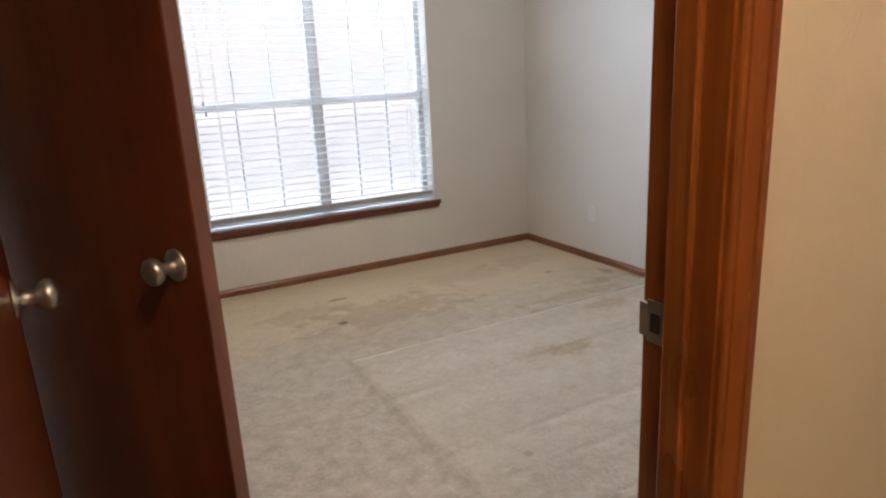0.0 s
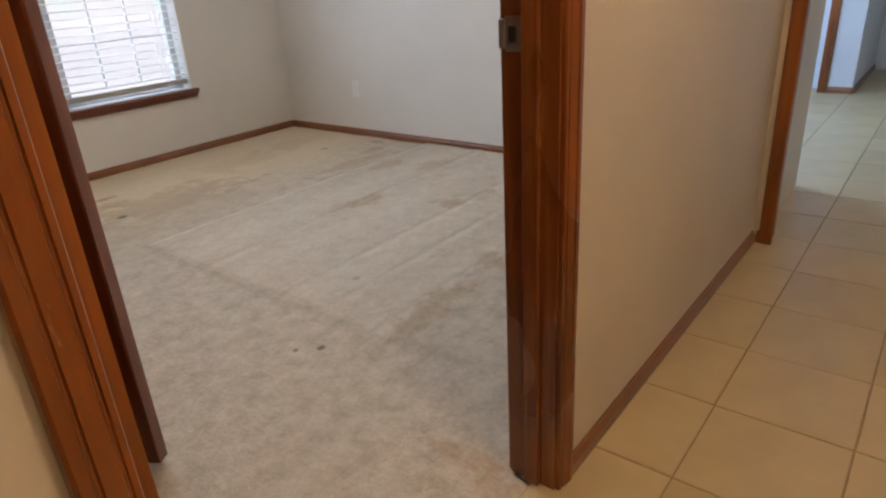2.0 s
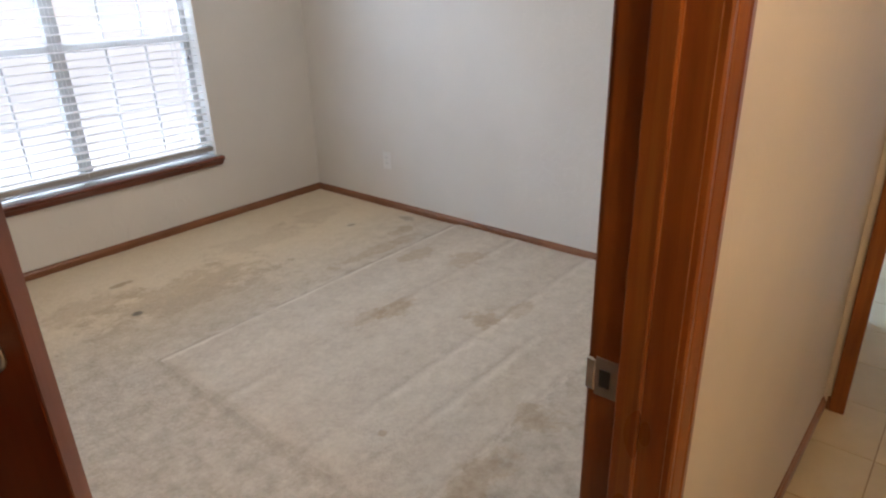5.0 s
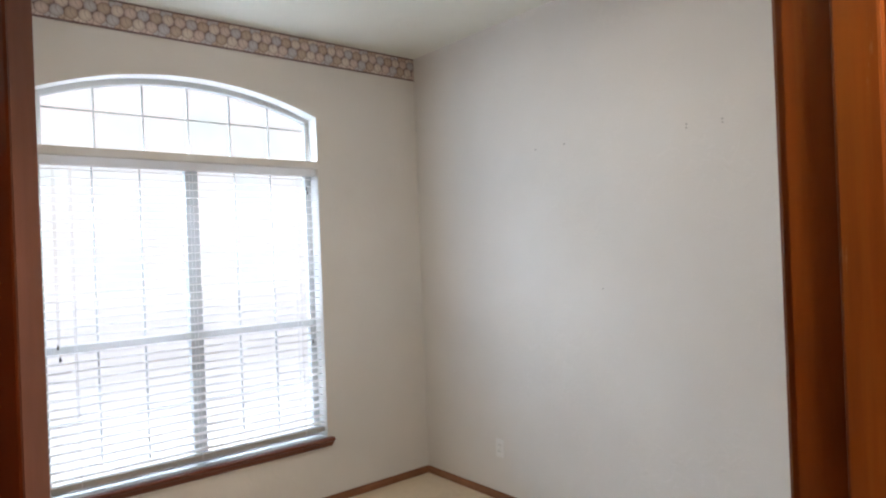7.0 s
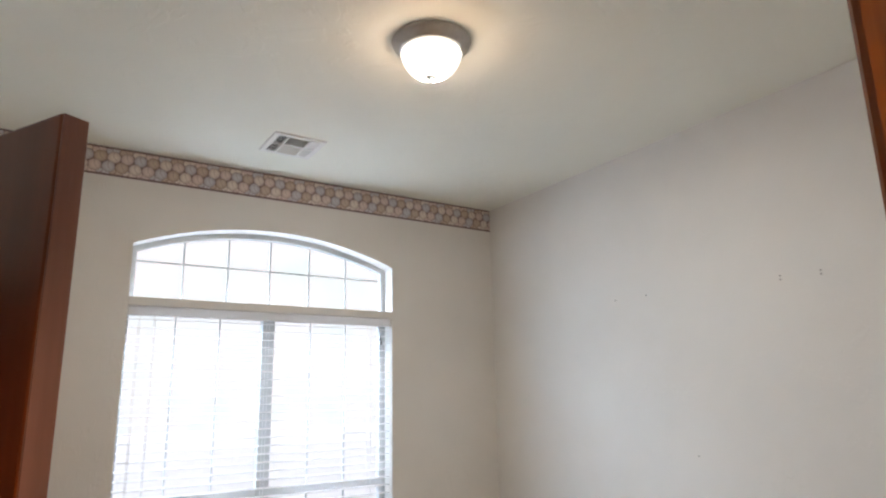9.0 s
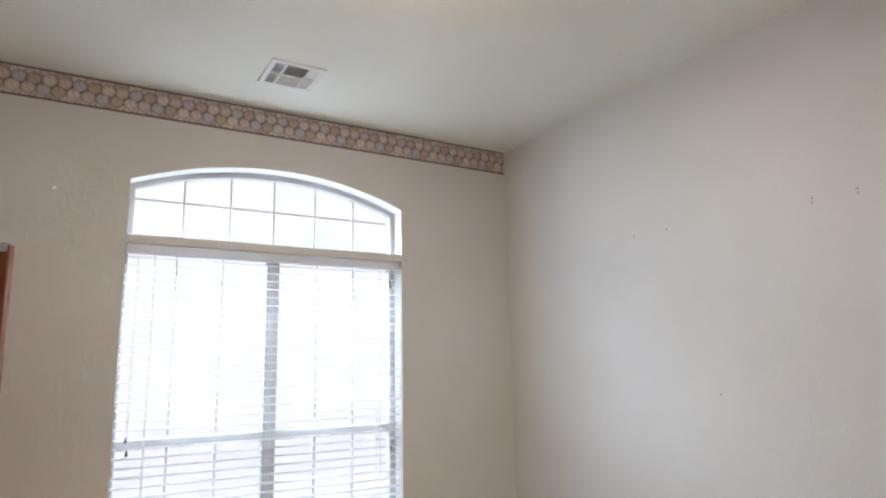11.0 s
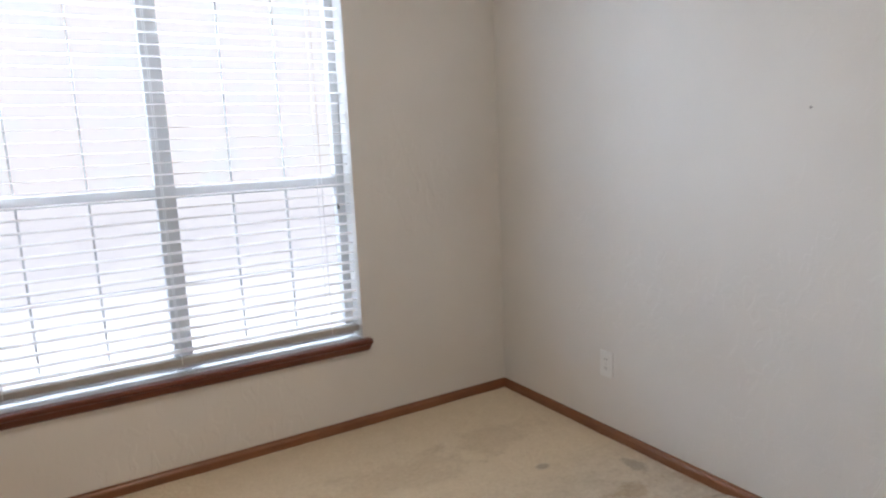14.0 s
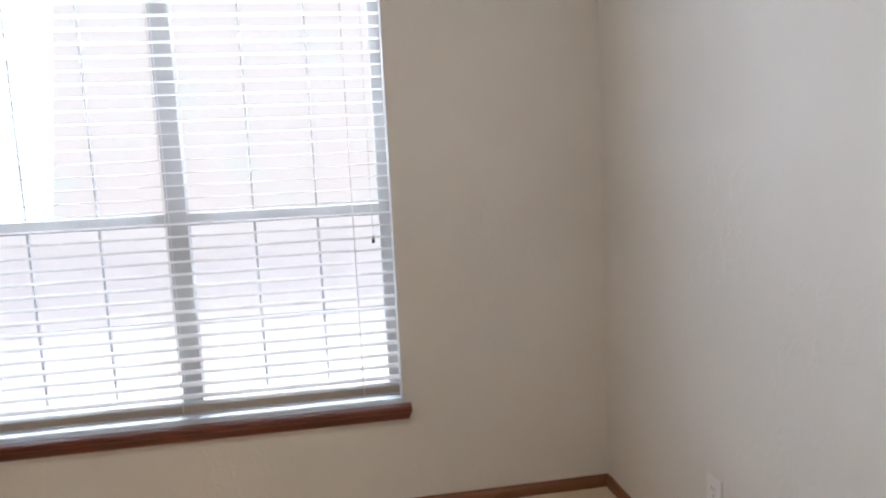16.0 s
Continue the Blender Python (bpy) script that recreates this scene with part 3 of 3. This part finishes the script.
def bar(name, x0, z0, x1, z1, y0=WY0, y1=WY1, material=None, bevel=0.003):
    return part(name, box(x0, y0, z0, x1, y1, z1, bevel), material or M_VINYL, win)


bar("side_frame", XL, SILL, XL + 0.020, TR0)
bar("side_frame", XR - 0.040, SILL, XR, TR0)
bar("bottom_frame", XL + 0.02, SILL, XR - 0.04, SILL + 0.022)
bar("top_frame", XL + 0.02, TR0 - 0.035, XR - 0.04, TR0)
MX = (XL + XR) / 2
bar("mullion", MX - 0.036, SILL + 0.022, MX + 0.036, TR0 - 0.035, 0.095)
for a, c in ((XL + 0.02, MX - 0.036), (MX + 0.036, XR - 0.04)):
    bar("meeting_rail", a, 1.118, c, 1.163, 0.098, 0.135)
    bar("sash_rail", a, SILL + 0.0225, c, SILL + 0.046, 0.104, 0.135)
    for k in (1, 2):
        x = a + (c - a) * k / 3
        bar("grid_bar", x - 0.004, SILL + 0.08, x + 0.004, 1.117, 0.118, 0.128, M_GRID, 0.0)
        bar("grid_bar", x - 0.004, 1.164, x + 0.004, TR0 - 0.036, 0.118, 0.128, M_GRID, 0.0)
    bar("grid_bar", a, 0.762, c, 0.772, 0.1165, 0.1175, M_GRID, 0.0)
    pane = bar("pane", a, SILL + 0.046, c, TR0 - 0.036, 0.1228, 0.1242, M_GLASS, 0.0)
    pane.visible_shadow = False
# arched transom
bm = bmesh.new()
for i in range(N):
    xa, xb = XL + (XR - XL) * i / N, XL + (XR - XL) * (i + 1) / N
    for y in (WY0,):
        vs = [bm.verts.new((x, yy, z)) for yy in (WY0, WY1) for x, z in ((xa, arch_z(xa) - 0.032), (xb, arch_z(xb) - 0.032), (xb, arch_z(xb) + 0.002), (xa, arch_z(xa) + 0.002))]
        for f in ((0, 1, 2, 3), (7, 6, 5, 4), (0, 4, 5, 1), (3, 2, 6, 7)):
            bm.faces.new([vs[k] for k in f])
bmesh.ops.remove_doubles(bm, verts=bm.verts, dist=1e-5)
part("arch_frame", bm, M_VINYL, win)
bar("side_frame", XL, TR1, XL + 0.032, SPRING - 0.02)
bar("side_frame", XR - 0.032, TR1, XR, SPRING - 0.02)
part("transom_shelf", box(XL, -0.002, TR0, XR, WY1, TR1, 0.004), M_WALL, win, "painted shelf between window and transom")
for k in range(1, 6):
    x = XL + 0.03 + (XR - XL - 0.06) * k / 6
    bar("grid_bar", x - 0.005, TR1, x + 0.005, arch_z(x) - 0.03, 0.118, 0.128, M_GRID, 0.0)
bar("grid_bar", XL + 0.03, 2.373, XR - 0.03, 2.383, 0.1165, 0.1175, M_GRID, 0.0)
bm = bmesh.new()
top = [(XL + (XR - XL) * i / N) for i in range(N + 1)]
ring = [(XL, TR1), (XR, TR1)] + [(x, arch_z(x) - 0.01) for x in reversed(top)]
sweep([(x, z) for x, z in ring], "y", 0.1228, 0.1242, bm)
pane = part("pane", bm, M_GLASS, win)
pane.visible_shadow = False

# wooden stool and apron under the window
sill = thing("window_sill", (0, 0, 0), "red-brown varnished wooden window sill with moulded front", "window sill", kind="structure")
part("stool", box(XL + 0.0005, 0.0, SILL - 0.028, XR - 0.0005, WY0 + 0.04, SILL), M_VINYL, sill, "white painted inner sill")
nose = [(0.0, SILL), (-0.036, SILL), (-0.042, SILL - 0.004), (-0.043, SILL - 0.014), (-0.040, SILL - 0.020), (-0.032, SILL - 0.026), (-0.027, SILL - 0.036), (-0.022, SILL - 0.050), (-0.012, SILL - 0.058), (0.0, SILL - 0.058)]
bm = bmesh.new()
rows = []
for s, xe in ((1, XL - 0.030), (-1, XR + 0.030)):
    rows.append([bm.verts.new((xe + s * (0.0 if z > SILL - 0.022 else 0.012 * (SILL - 0.022 - z) / 0.036), y, z)) for y, z in nose])
for i in range(len(nose)):
    j = (i + 1) % len(nose)
    bm.faces.new((rows[0][i], rows[0][j], rows[1][j], rows[1][i]))
bm.faces.new(rows[0])
bm.faces.new(rows[1])
part("nosing", bm, M_SILL, sill)

# ---- blind ----
blind = thing("window_blind", ((XL + XR) / 2, 0.045, 0.440), "white wide-slat horizontal blind lowered with slats open", "blind")
HWID = (XR - XL) / 2 - 0.006
part("head_rail", box(-HWID, -0.028, TR0 - 0.440 - 0.046, HWID, 0.028, TR0 - 0.440 - 0.002, 0.002), M_SLAT, blind)
part("bottom_rail", box(-HWID, -0.026, 0.014, HWID, 0.026, 0.044, 0.005), M_RAIL, blind, "grey-beige bottom rail")
sl = bmesh.new()
sweep([(-0.025, -0.0012), (-0.012, 0.0014), (0.0, 0.0022), (0.012, 0.0014), (0.025, -0.0012), (0.025, -0.0002), (0.012, 0.0026), (0.0, 0.0034), (-0.012, 0.0026), (-0.025, -0.0002)], "x", -HWID, HWID, sl)
slat_mesh = mesh_of("slat", sl, M_SLAT)
n_slats = 36
for i in range(n_slats):
    ob = new("slat", slat_mesh)
    ob.parent = blind
    ob.location = (random.uniform(-0.002, 0.002), 0, 0.070 + i * 1.548 / (n_slats - 1))
    ob.rotation_euler = (radians(2.6 + random.uniform(-0.7, 0.7)), 0, random.uniform(-0.0012, 0.0012))
for cx in (-0.62, -0.02, 0.62):
    for cy in (-0.0265, 0.0265):
        part("ladder_cord", box(cx - 0.0012, cy - 0.0008, 0.020, cx + 0.0012, cy + 0.0008, 1.655), M_CORD, blind)
tassel = [(0, 0), (0.006, 0.001), (0.0065, 0.010), (0.003, 0.024), (0.0012, 0.027), (0, 0.027)]
M_TASSEL = plain("grey_cord_tassel", (0.12, 0.11, 0.10), 0.6)
for cx, zz in ((-0.702, 0.718), (-0.694, 0.658), (0.688, 0.582), (0.682, 1.545), (0.688, 1.518)):
    part("pull_cord", box(cx - 0.0008, -0.0305, zz + 0.02, cx + 0.0008, -0.029, 1.635), M_CORD, blind)
    part("tassel", lathe(tassel, 10), M_TASSEL, blind, "grey cord tassel", True, (cx, -0.030, zz))

# ---- ceiling light ----
def ceiling_light(at, label):
    lt = thing("ceiling_light", at, label, "ceiling light", "ceiling lights")
    part("canopy", lathe([(0.0, 0.0), (0.148, 0.0), (0.150, -0.006), (0.146, -0.014), (0.138, -0.018), (0.136, -0.026), (0.126, -0.032), (0.123, -0.040), (0.112, -0.044), (0.0, -0.044)], 48), M_NICKEL, lt, "brushed nickel stepped pan", True)
    part("shade", lathe([(0.104, -0.040), (0.112, -0.047), (0.115, -0.056), (0.111, -0.072), (0.102, -0.092), (0.088, -0.112), (0.066, -0.130), (0.040, -0.140), (0.012, -0.144), (0.0, -0.144)], 48), M_SHADE, lt, "frosted white glass bowl", True).visible_shadow = False
    part("finial", lathe([(0.0, -0.138), (0.020, -0.140), (0.021, -0.144), (0.013, -0.150), (0.007, -0.154), (0.009, -0.160), (0.006, -0.167), (0.0, -0.169)], 20), M_NICKEL, lt, "", True)
    return lt


lt = ceiling_light((-1.553, -1.728, CEIL), "flush nickel ceiling light with a lit frosted bowl")

# ---- ceiling vent ----
vent = thing("ceiling_vent", (-1.655, -0.495, CEIL), "white metal ceiling air register with angled louvres", "air vent")
VX, VY = 0.137, 0.137
bm = bmesh.new()
for a in ((-VX, -VY, VX, -VY + 0.026), (-VX, VY - 0.026, VX, VY), (-VX, -VY + 0.026, -VX + 0.028, VY - 0.026), (VX - 0.028, -VY + 0.026, VX, VY - 0.026)):
    box(a[0], a[1], -0.009, a[2], a[3], 0.0, 0.0, bm)
part("frame", bm, M_PLATE, vent)
# no duct behind: a dark sheet stands in for its shade
part("duct", box(-VX + 0.02, -VY + 0.02, -0.001, VX - 0.02, VY - 0.02, 0.02), M_VENTDARK, vent, "dark sheet painted as the shaded duct opening")
for x in (-0.058, 0.058):
    part("divider", box(x - 0.005, -VY + 0.026, -0.010, x + 0.005, VY - 0.026, -0.002), M_PLATE, vent)
part("divider", box(-VX + 0.028, -0.006, -0.0105, VX - 0.028, 0.006, -0.002), M_PLATE, vent)
for k in range(9):
    for s in (-1, 1):
        y = s * (0.014 + k * 0.0118)
        part("louvre", box(-0.053, -0.0005, -0.006, 0.053, 0.0005, 0.006), M_PLATE, vent, "", False, (0, y, -0.0065), (radians(48 * s), 0, 0))
for k in range(4):
    for s in (-1, 1):
        x = s * (0.070 + k * 0.0105)
        for h in (-1, 1):
            part("louvre", box(-0.0005, -0.050, -0.006, 0.0005, 0.050, 0.006), M_PLATE, vent, "", False, (x, h * 0.062, -0.0065), (0, radians(-48 * s), 0))


# ---- outlets ----
def outlet(at, turn, label):
    o = thing("wall_outlet", at, label, "outlet", "wall outlets", turn)
    part("cover_plate", box(-0.035, -0.006, -0.057, 0.035, 0.0, 0.057, 0.002), M_PLATE, o)
    for dz in (-0.020, 0.020):
        f = part("receptacle", box(-0.0165, -0.008, dz - 0.0135, 0.0165, -0.006, dz + 0.0135, 0.0008), M_PLATE, o)
        # slots are raised grey blocks, the shade of the openings given as colour
        for dx in (-0.006, 0.006):
            part("slot", box(dx - 0.0012, -0.0084, dz - 0.003, dx + 0.0012, -0.0079, dz + 0.006), M_SLOT, f)
    part("screw", lathe([(0, 0), (0.003, 0), (0.002, 0.001), (0, 0.001)], 10), M_STEEL, o, "", False, (0, -0.006, 0), (radians(90), 0, 0))
    return o


outlet((0, -0.742, 0.326), radians(-90), "white duplex outlet on the bare cream wall")
outlet((-2.763, 0, 0.350), 0, "white duplex outlet under the window wall's corner")

# ---- nail holes and nails ----
for y, z in ((-1.136, 2.137), (-1.348, 2.137), (-2.073, 2.120), (-2.073, 2.103), (-2.245, 2.114), (-2.245, 2.099), (-1.570, 1.342)):
    nail = thing("wall_nail", (0, y, z), "small grey nail in the bare cream wall", "nail", "nails in the wall")
    part("shank", lathe([(0, 0), (0.0016, 0), (0.0016, 0.010), (0, 0.010)], 8), M_STEEL, nail, "", False, (0, 0, 0), (0, radians(-90), 0))
    part("head", lathe([(0, 0.009), (0.0042, 0.009), (0.0042, 0.0115), (0, 0.012)], 10), M_STEEL, nail, "", False, (0, 0, 0), (0, radians(-90), 0))

# ---- double closet doors ----
CW = 0.853


def closet_door(at, turn, name_label, wood_mat, edge_mat, knob_side):
    """A flush closet leaf from its hinge along local x, with a knob on one face and a catch at the top corner."""
    d = thing("closet_door", at, name_label, "door", "closet doors", turn)
    y0, y1 = (0.0, 0.035) if knob_side < 0 else (-0.035, 0.0)
    part("slab", box(0.004, y0 + 0.0006, 0.016, CW - 0.0006, y1 - 0.0006, 1.985, 0.004), wood_mat, d)
    part("edge_strip", box(CW - 0.0005, y0 + 0.0015, 0.018, CW + 0.003, y1 - 0.0015, 1.983, 0.001), edge_mat, d, "paler bare edge")
    part("knob", lathe(knob_profile), M_NICKEL, d, "satin nickel round knob", True, (CW - 0.070, 0.0, 0.922), (radians(90 * -knob_side), 0, 0))
    for hz in (0.26, 1.02, 1.80):
        part("hinge", lathe([(0, -0.045), (0.006, -0.045), (0.006, 0.045), (0, 0.045)], 12), M_STEEL, d, "", True, (-0.002, (y0 + y1) / 2, hz))
    return d


closet_door((-3.130, -1.986, 0.0), math.atan2(-0.742, 0.420), "dark red-brown flush closet door swung far open", M_DOOR, M_DOOR_EDGE, -1)
M_CLOSET = wood("orange_closet_wood", (0.16, 0.045, 0.014), (0.34, 0.125, 0.04), "z", 0.3, 0.7)
CW = 0.459
leaf = closet_door((XW + 0.006, -0.305, 0.0), math.atan2(-0.228, 0.398), "orange-brown flush closet door standing open", M_CLOSET, M_CLOSET, -1)
catch = part("catch", box(CW - 0.034, -0.006, 1.955, CW - 0.004, 0.0, 1.990, 0.001), M_NICKEL, leaf, "shiny metal catch")
part("roller", lathe([(0, 0), (0.007, 0), (0.007, 0.010), (0, 0.011)], 12), M_NICKEL, catch, "", True, (CW - 0.012, -0.006, 1.973), (radians(90), 0, 0))

# ---- hall ----
HCEIL = 2.44
XE = 3.9
structure("wall_hall_south", box(HALL_W, HALL_S - 0.12, -0.05, XE, HALL_S, CEIL), M_HALLWALL, "tan painted hall wall", "wall")
structure("wall_hall_west", box(HALL_W - 0.12, HALL_S, -0.05, HALL_W, HALL_N, CEIL), M_HALLWALL, "tan painted wall closing the hall", "wall")
structure("ceiling_hall", box(HALL_W, HALL_S, HCEIL, XE, HALL_N, HCEIL + 0.1), M_CEIL, "white textured hall ceiling", "ceiling")
ceiling_light((-2.60, -4.35, HCEIL), "flush nickel hall ceiling light with a lit frosted bowl")
JX0, JX1 = -0.676, -0.566
bm = bmesh.new()
box(JX0 + 0.018, -3.563, -0.05, JX1, HALL_N, HCEIL, 0, bm)
box(JX0 + 0.018, HALL_S, -0.05, JX1, -4.56, HCEIL, 0, bm)
box(JX0 + 0.018, -4.56, 2.10, JX1, -3.563, HCEIL, 0, bm)
structure("wall_hall_arch", bm, M_HALLWALL, "tan painted stub of wall at the hall's cased opening", "wall")
opening = thing("cased_opening", (0, 0, 0), "dark stained casing round the opening at the hall's end", "door frame", kind="structure")
part("jamb", box(JX0 + 0.012, -3.575, 0, JX1 + 0.004, -3.563, 2.10), M_CASING, opening)
part("jamb", box(JX0 + 0.012, -4.56, 0, JX1 + 0.004, -4.545, 2.10), M_CASING, opening)
part("casing", box(JX0, -3.588, 0, JX0 + 0.018, -3.540, 2.15, 0.004), M_CASING, opening)
part("casing", box(JX0, -4.600, 0, JX0 + 0.018, -4.530, 2.15, 0.004), M_CASING, opening)
part("head_casing", box(JX0, -4.53, 2.09, JX0 + 0.018, -3.588, 2.15, 0.004), M_CASING, opening)
baseboard("baseboard_hall_north", "x", -1, HALL_N, DR + 0.057, JX0 + 0.004)
baseboard("baseboard_hall_stub", "y", -1, JX0 + 0.018, -3.540, HALL_N - 0.0135)
baseboard("baseboard_hall_left", "x", -1, HALL_N, HALL_W, DL - 0.057)
baseboard("baseboard_hall_south", "x", 1, HALL_S, HALL_W, XE)

# space past the opening
bm = box(0.12, HALL_N, -0.05, 0.132, -1.5, HCEIL)
structure("wall_far_corner", bm, M_WHITEWALL, "pale wall turning the corner past the opening", "wall")
structure("wall_far_north", box(0.12, -1.5, -0.05, 2.74, -1.38, HCEIL), M_WHITEWALL, "pale wall of the room past the hall", "wall")
bm = bmesh.new()
box(2.62, -3.415, -0.05, 2.74, -3.245, HCEIL, 0, bm)
box(2.62, -3.415, 2.05, 2.74, -1.5, HCEIL, 0, bm)
box(2.62, -2.45, -0.05, 2.74, -1.5, 2.05, 0, bm)
structure("wall_far_east", bm, M_WHITEWALL, "pale wall with a doorway past the hall", "wall")
structure("wall_far_return", box(2.74, -3.415, -0.05, XE, -3.315, HCEIL), M_WHITEWALL, "pale wall running on past the doorway", "wall")
structure("wall_far_end", box(XE, HALL_S, -0.05, XE + 0.12, -3.315, HCEIL), M_WHITEWALL, "pale wall closing the passage", "wall")
structure("ceiling_far", box(0.12, HALL_N, HCEIL, XE, -1.38, HCEIL + 0.1), M_CEIL, "white ceiling past the hall", "ceiling")
baseboard("baseboard_far_east", "y", -1, 2.62, -3.415, -3.250)
baseboard("baseboard_far_return", "x", -1, -3.415, 2.62, XE)
far = thing("door_frame_far", (0, 0, 0), "brown stained door frame past the hall", "door frame", kind="structure")
part("casing", box(2.603, -3.245, 0, 2.619, -3.180, 2.10, 0.003), M_CASING, far)
part("jamb", box(2.619, -3.245, 0, 2.742, -3.227, 2.05, 0.002), M_CASING, far)
fd = thing("far_door", (2.68, -3.220, 0.0), "pale door seen edge-on with steel hinges", "door", turn=radians(64))
part("slab", box(0.0, -0.017, 0.012, 0.75, 0.018, 2.04, 0.003), M_WHITEWALL, fd)
for hz in (0.25, 1.0, 1.8):
    part("hinge", box(-0.012, -0.02, hz - 0.045, 0.004, 0.016, hz + 0.045, 0.002), M_STEEL, fd)
structure("wall_far_room", box(2.74, -2.5, -0.05, 3.46, -2.4, HCEIL), M_WHITEWALL, "pale wall seen through the far doorway", "wall")

# ---- outside ----
def backdrop_material():
    """Overexposed bright haze with a faint green tree line."""
    m, nt, b = mat("bright_outdoor_haze")
    tc = nt.nodes.new("ShaderNodeTexCoord")
    n = noise_of(nt, tc.outputs["Object"], 0.35, 5)
    col = ramp(nt, n, [(0.50, (0.86, 0.79, 0.755)), (0.72, (0.78, 0.81, 0.76))])
    em = nt.nodes.new("ShaderNodeEmission")
    em.inputs["Strength"].default_value = 1.4
    nt.links.new(col, em.inputs["Color"])
    nt.links.new(em.outputs[0], nt.nodes["Material Output"].inputs["Surface"])
    return m


M_HAZE = backdrop_material()
bd = bmesh.new()
box(-30, 40, -14, 60, 40.2, 22, 0, bd)
structure("backdrop", bd, M_HAZE, "bright hazy distance outside the window", "backdrop")
# ground colour kept very pale so outdoor glare clips white and bounces inside
M_GROUND = plain("glare_white_ground", (0.73, 0.685, 0.65), 0.95, 0, 0.05, 1.5, 0.3)
structure("ground", box(-60, 0.16, -0.40, 90, 60, -0.30), M_GROUND, "sunlit ground outside the window, whitened to give the outdoor glare", "ground")

# ---- hall tiles, last ----
floor = structure("floor_hall", box(HALL_W, HALL_S, -0.06, XE, -3.4645, -0.0022), M_GROUT, "cream ceramic tile hall floor with tan grout", "floor")
structure("floor_far", box(0.0, -3.4645, -0.06, 3.46, -1.38, -0.0022), M_GROUT, "tiled floor past the hall", "floor")
TP = 0.3020
tb = box(-TP / 2 + 0.0022, -TP / 2 + 0.0022, -0.008, TP / 2 - 0.0022, TP / 2 - 0.0022, 0.0, 0.0)
bmesh.ops.bevel(tb, geom=[e for e in tb.edges if all(v.co.z > -0.001 for v in e.verts)], offset=0.0015, segments=1, affect="EDGES")
tile_mesh = mesh_of("tile", tb, M_TILE)
cut = {}
for iy in range(-3, 8):
    yc = -3.708 + TP * (iy + 0.5) if iy >= 0 else -3.708 - TP * (-iy - 0.5)
    for ix in range(-12, 19):
        xc = -1.776 + TP * (ix + 0.5)
        lo_y, hi_y = yc - TP / 2, yc + TP / 2
        if hi_y < HALL_S or xc < HALL_W or xc > XE:
            continue
        top_lim = -3.465 if xc < 0.1 else -1.5
        if lo_y > top_lim - 0.02:
            continue
        if top_lim > -2 and iy >= 1 and xc > 2.62 + TP / 2:
            continue
        ob = new("tile", tile_mesh)
        ob.parent = floor
        sy = 1.0
        if hi_y > top_lim:
            sy = (top_lim - lo_y) / TP
            yc2 = (lo_y + top_lim) / 2
        elif lo_y < HALL_S:
            sy = (hi_y - HALL_S) / TP
            yc2 = (hi_y + HALL_S) / 2
        else:
            yc2 = yc
        ob.location = (xc, yc2, random.uniform(-0.0006, 0.0006))
        ob.scale = (1, sy, 1)
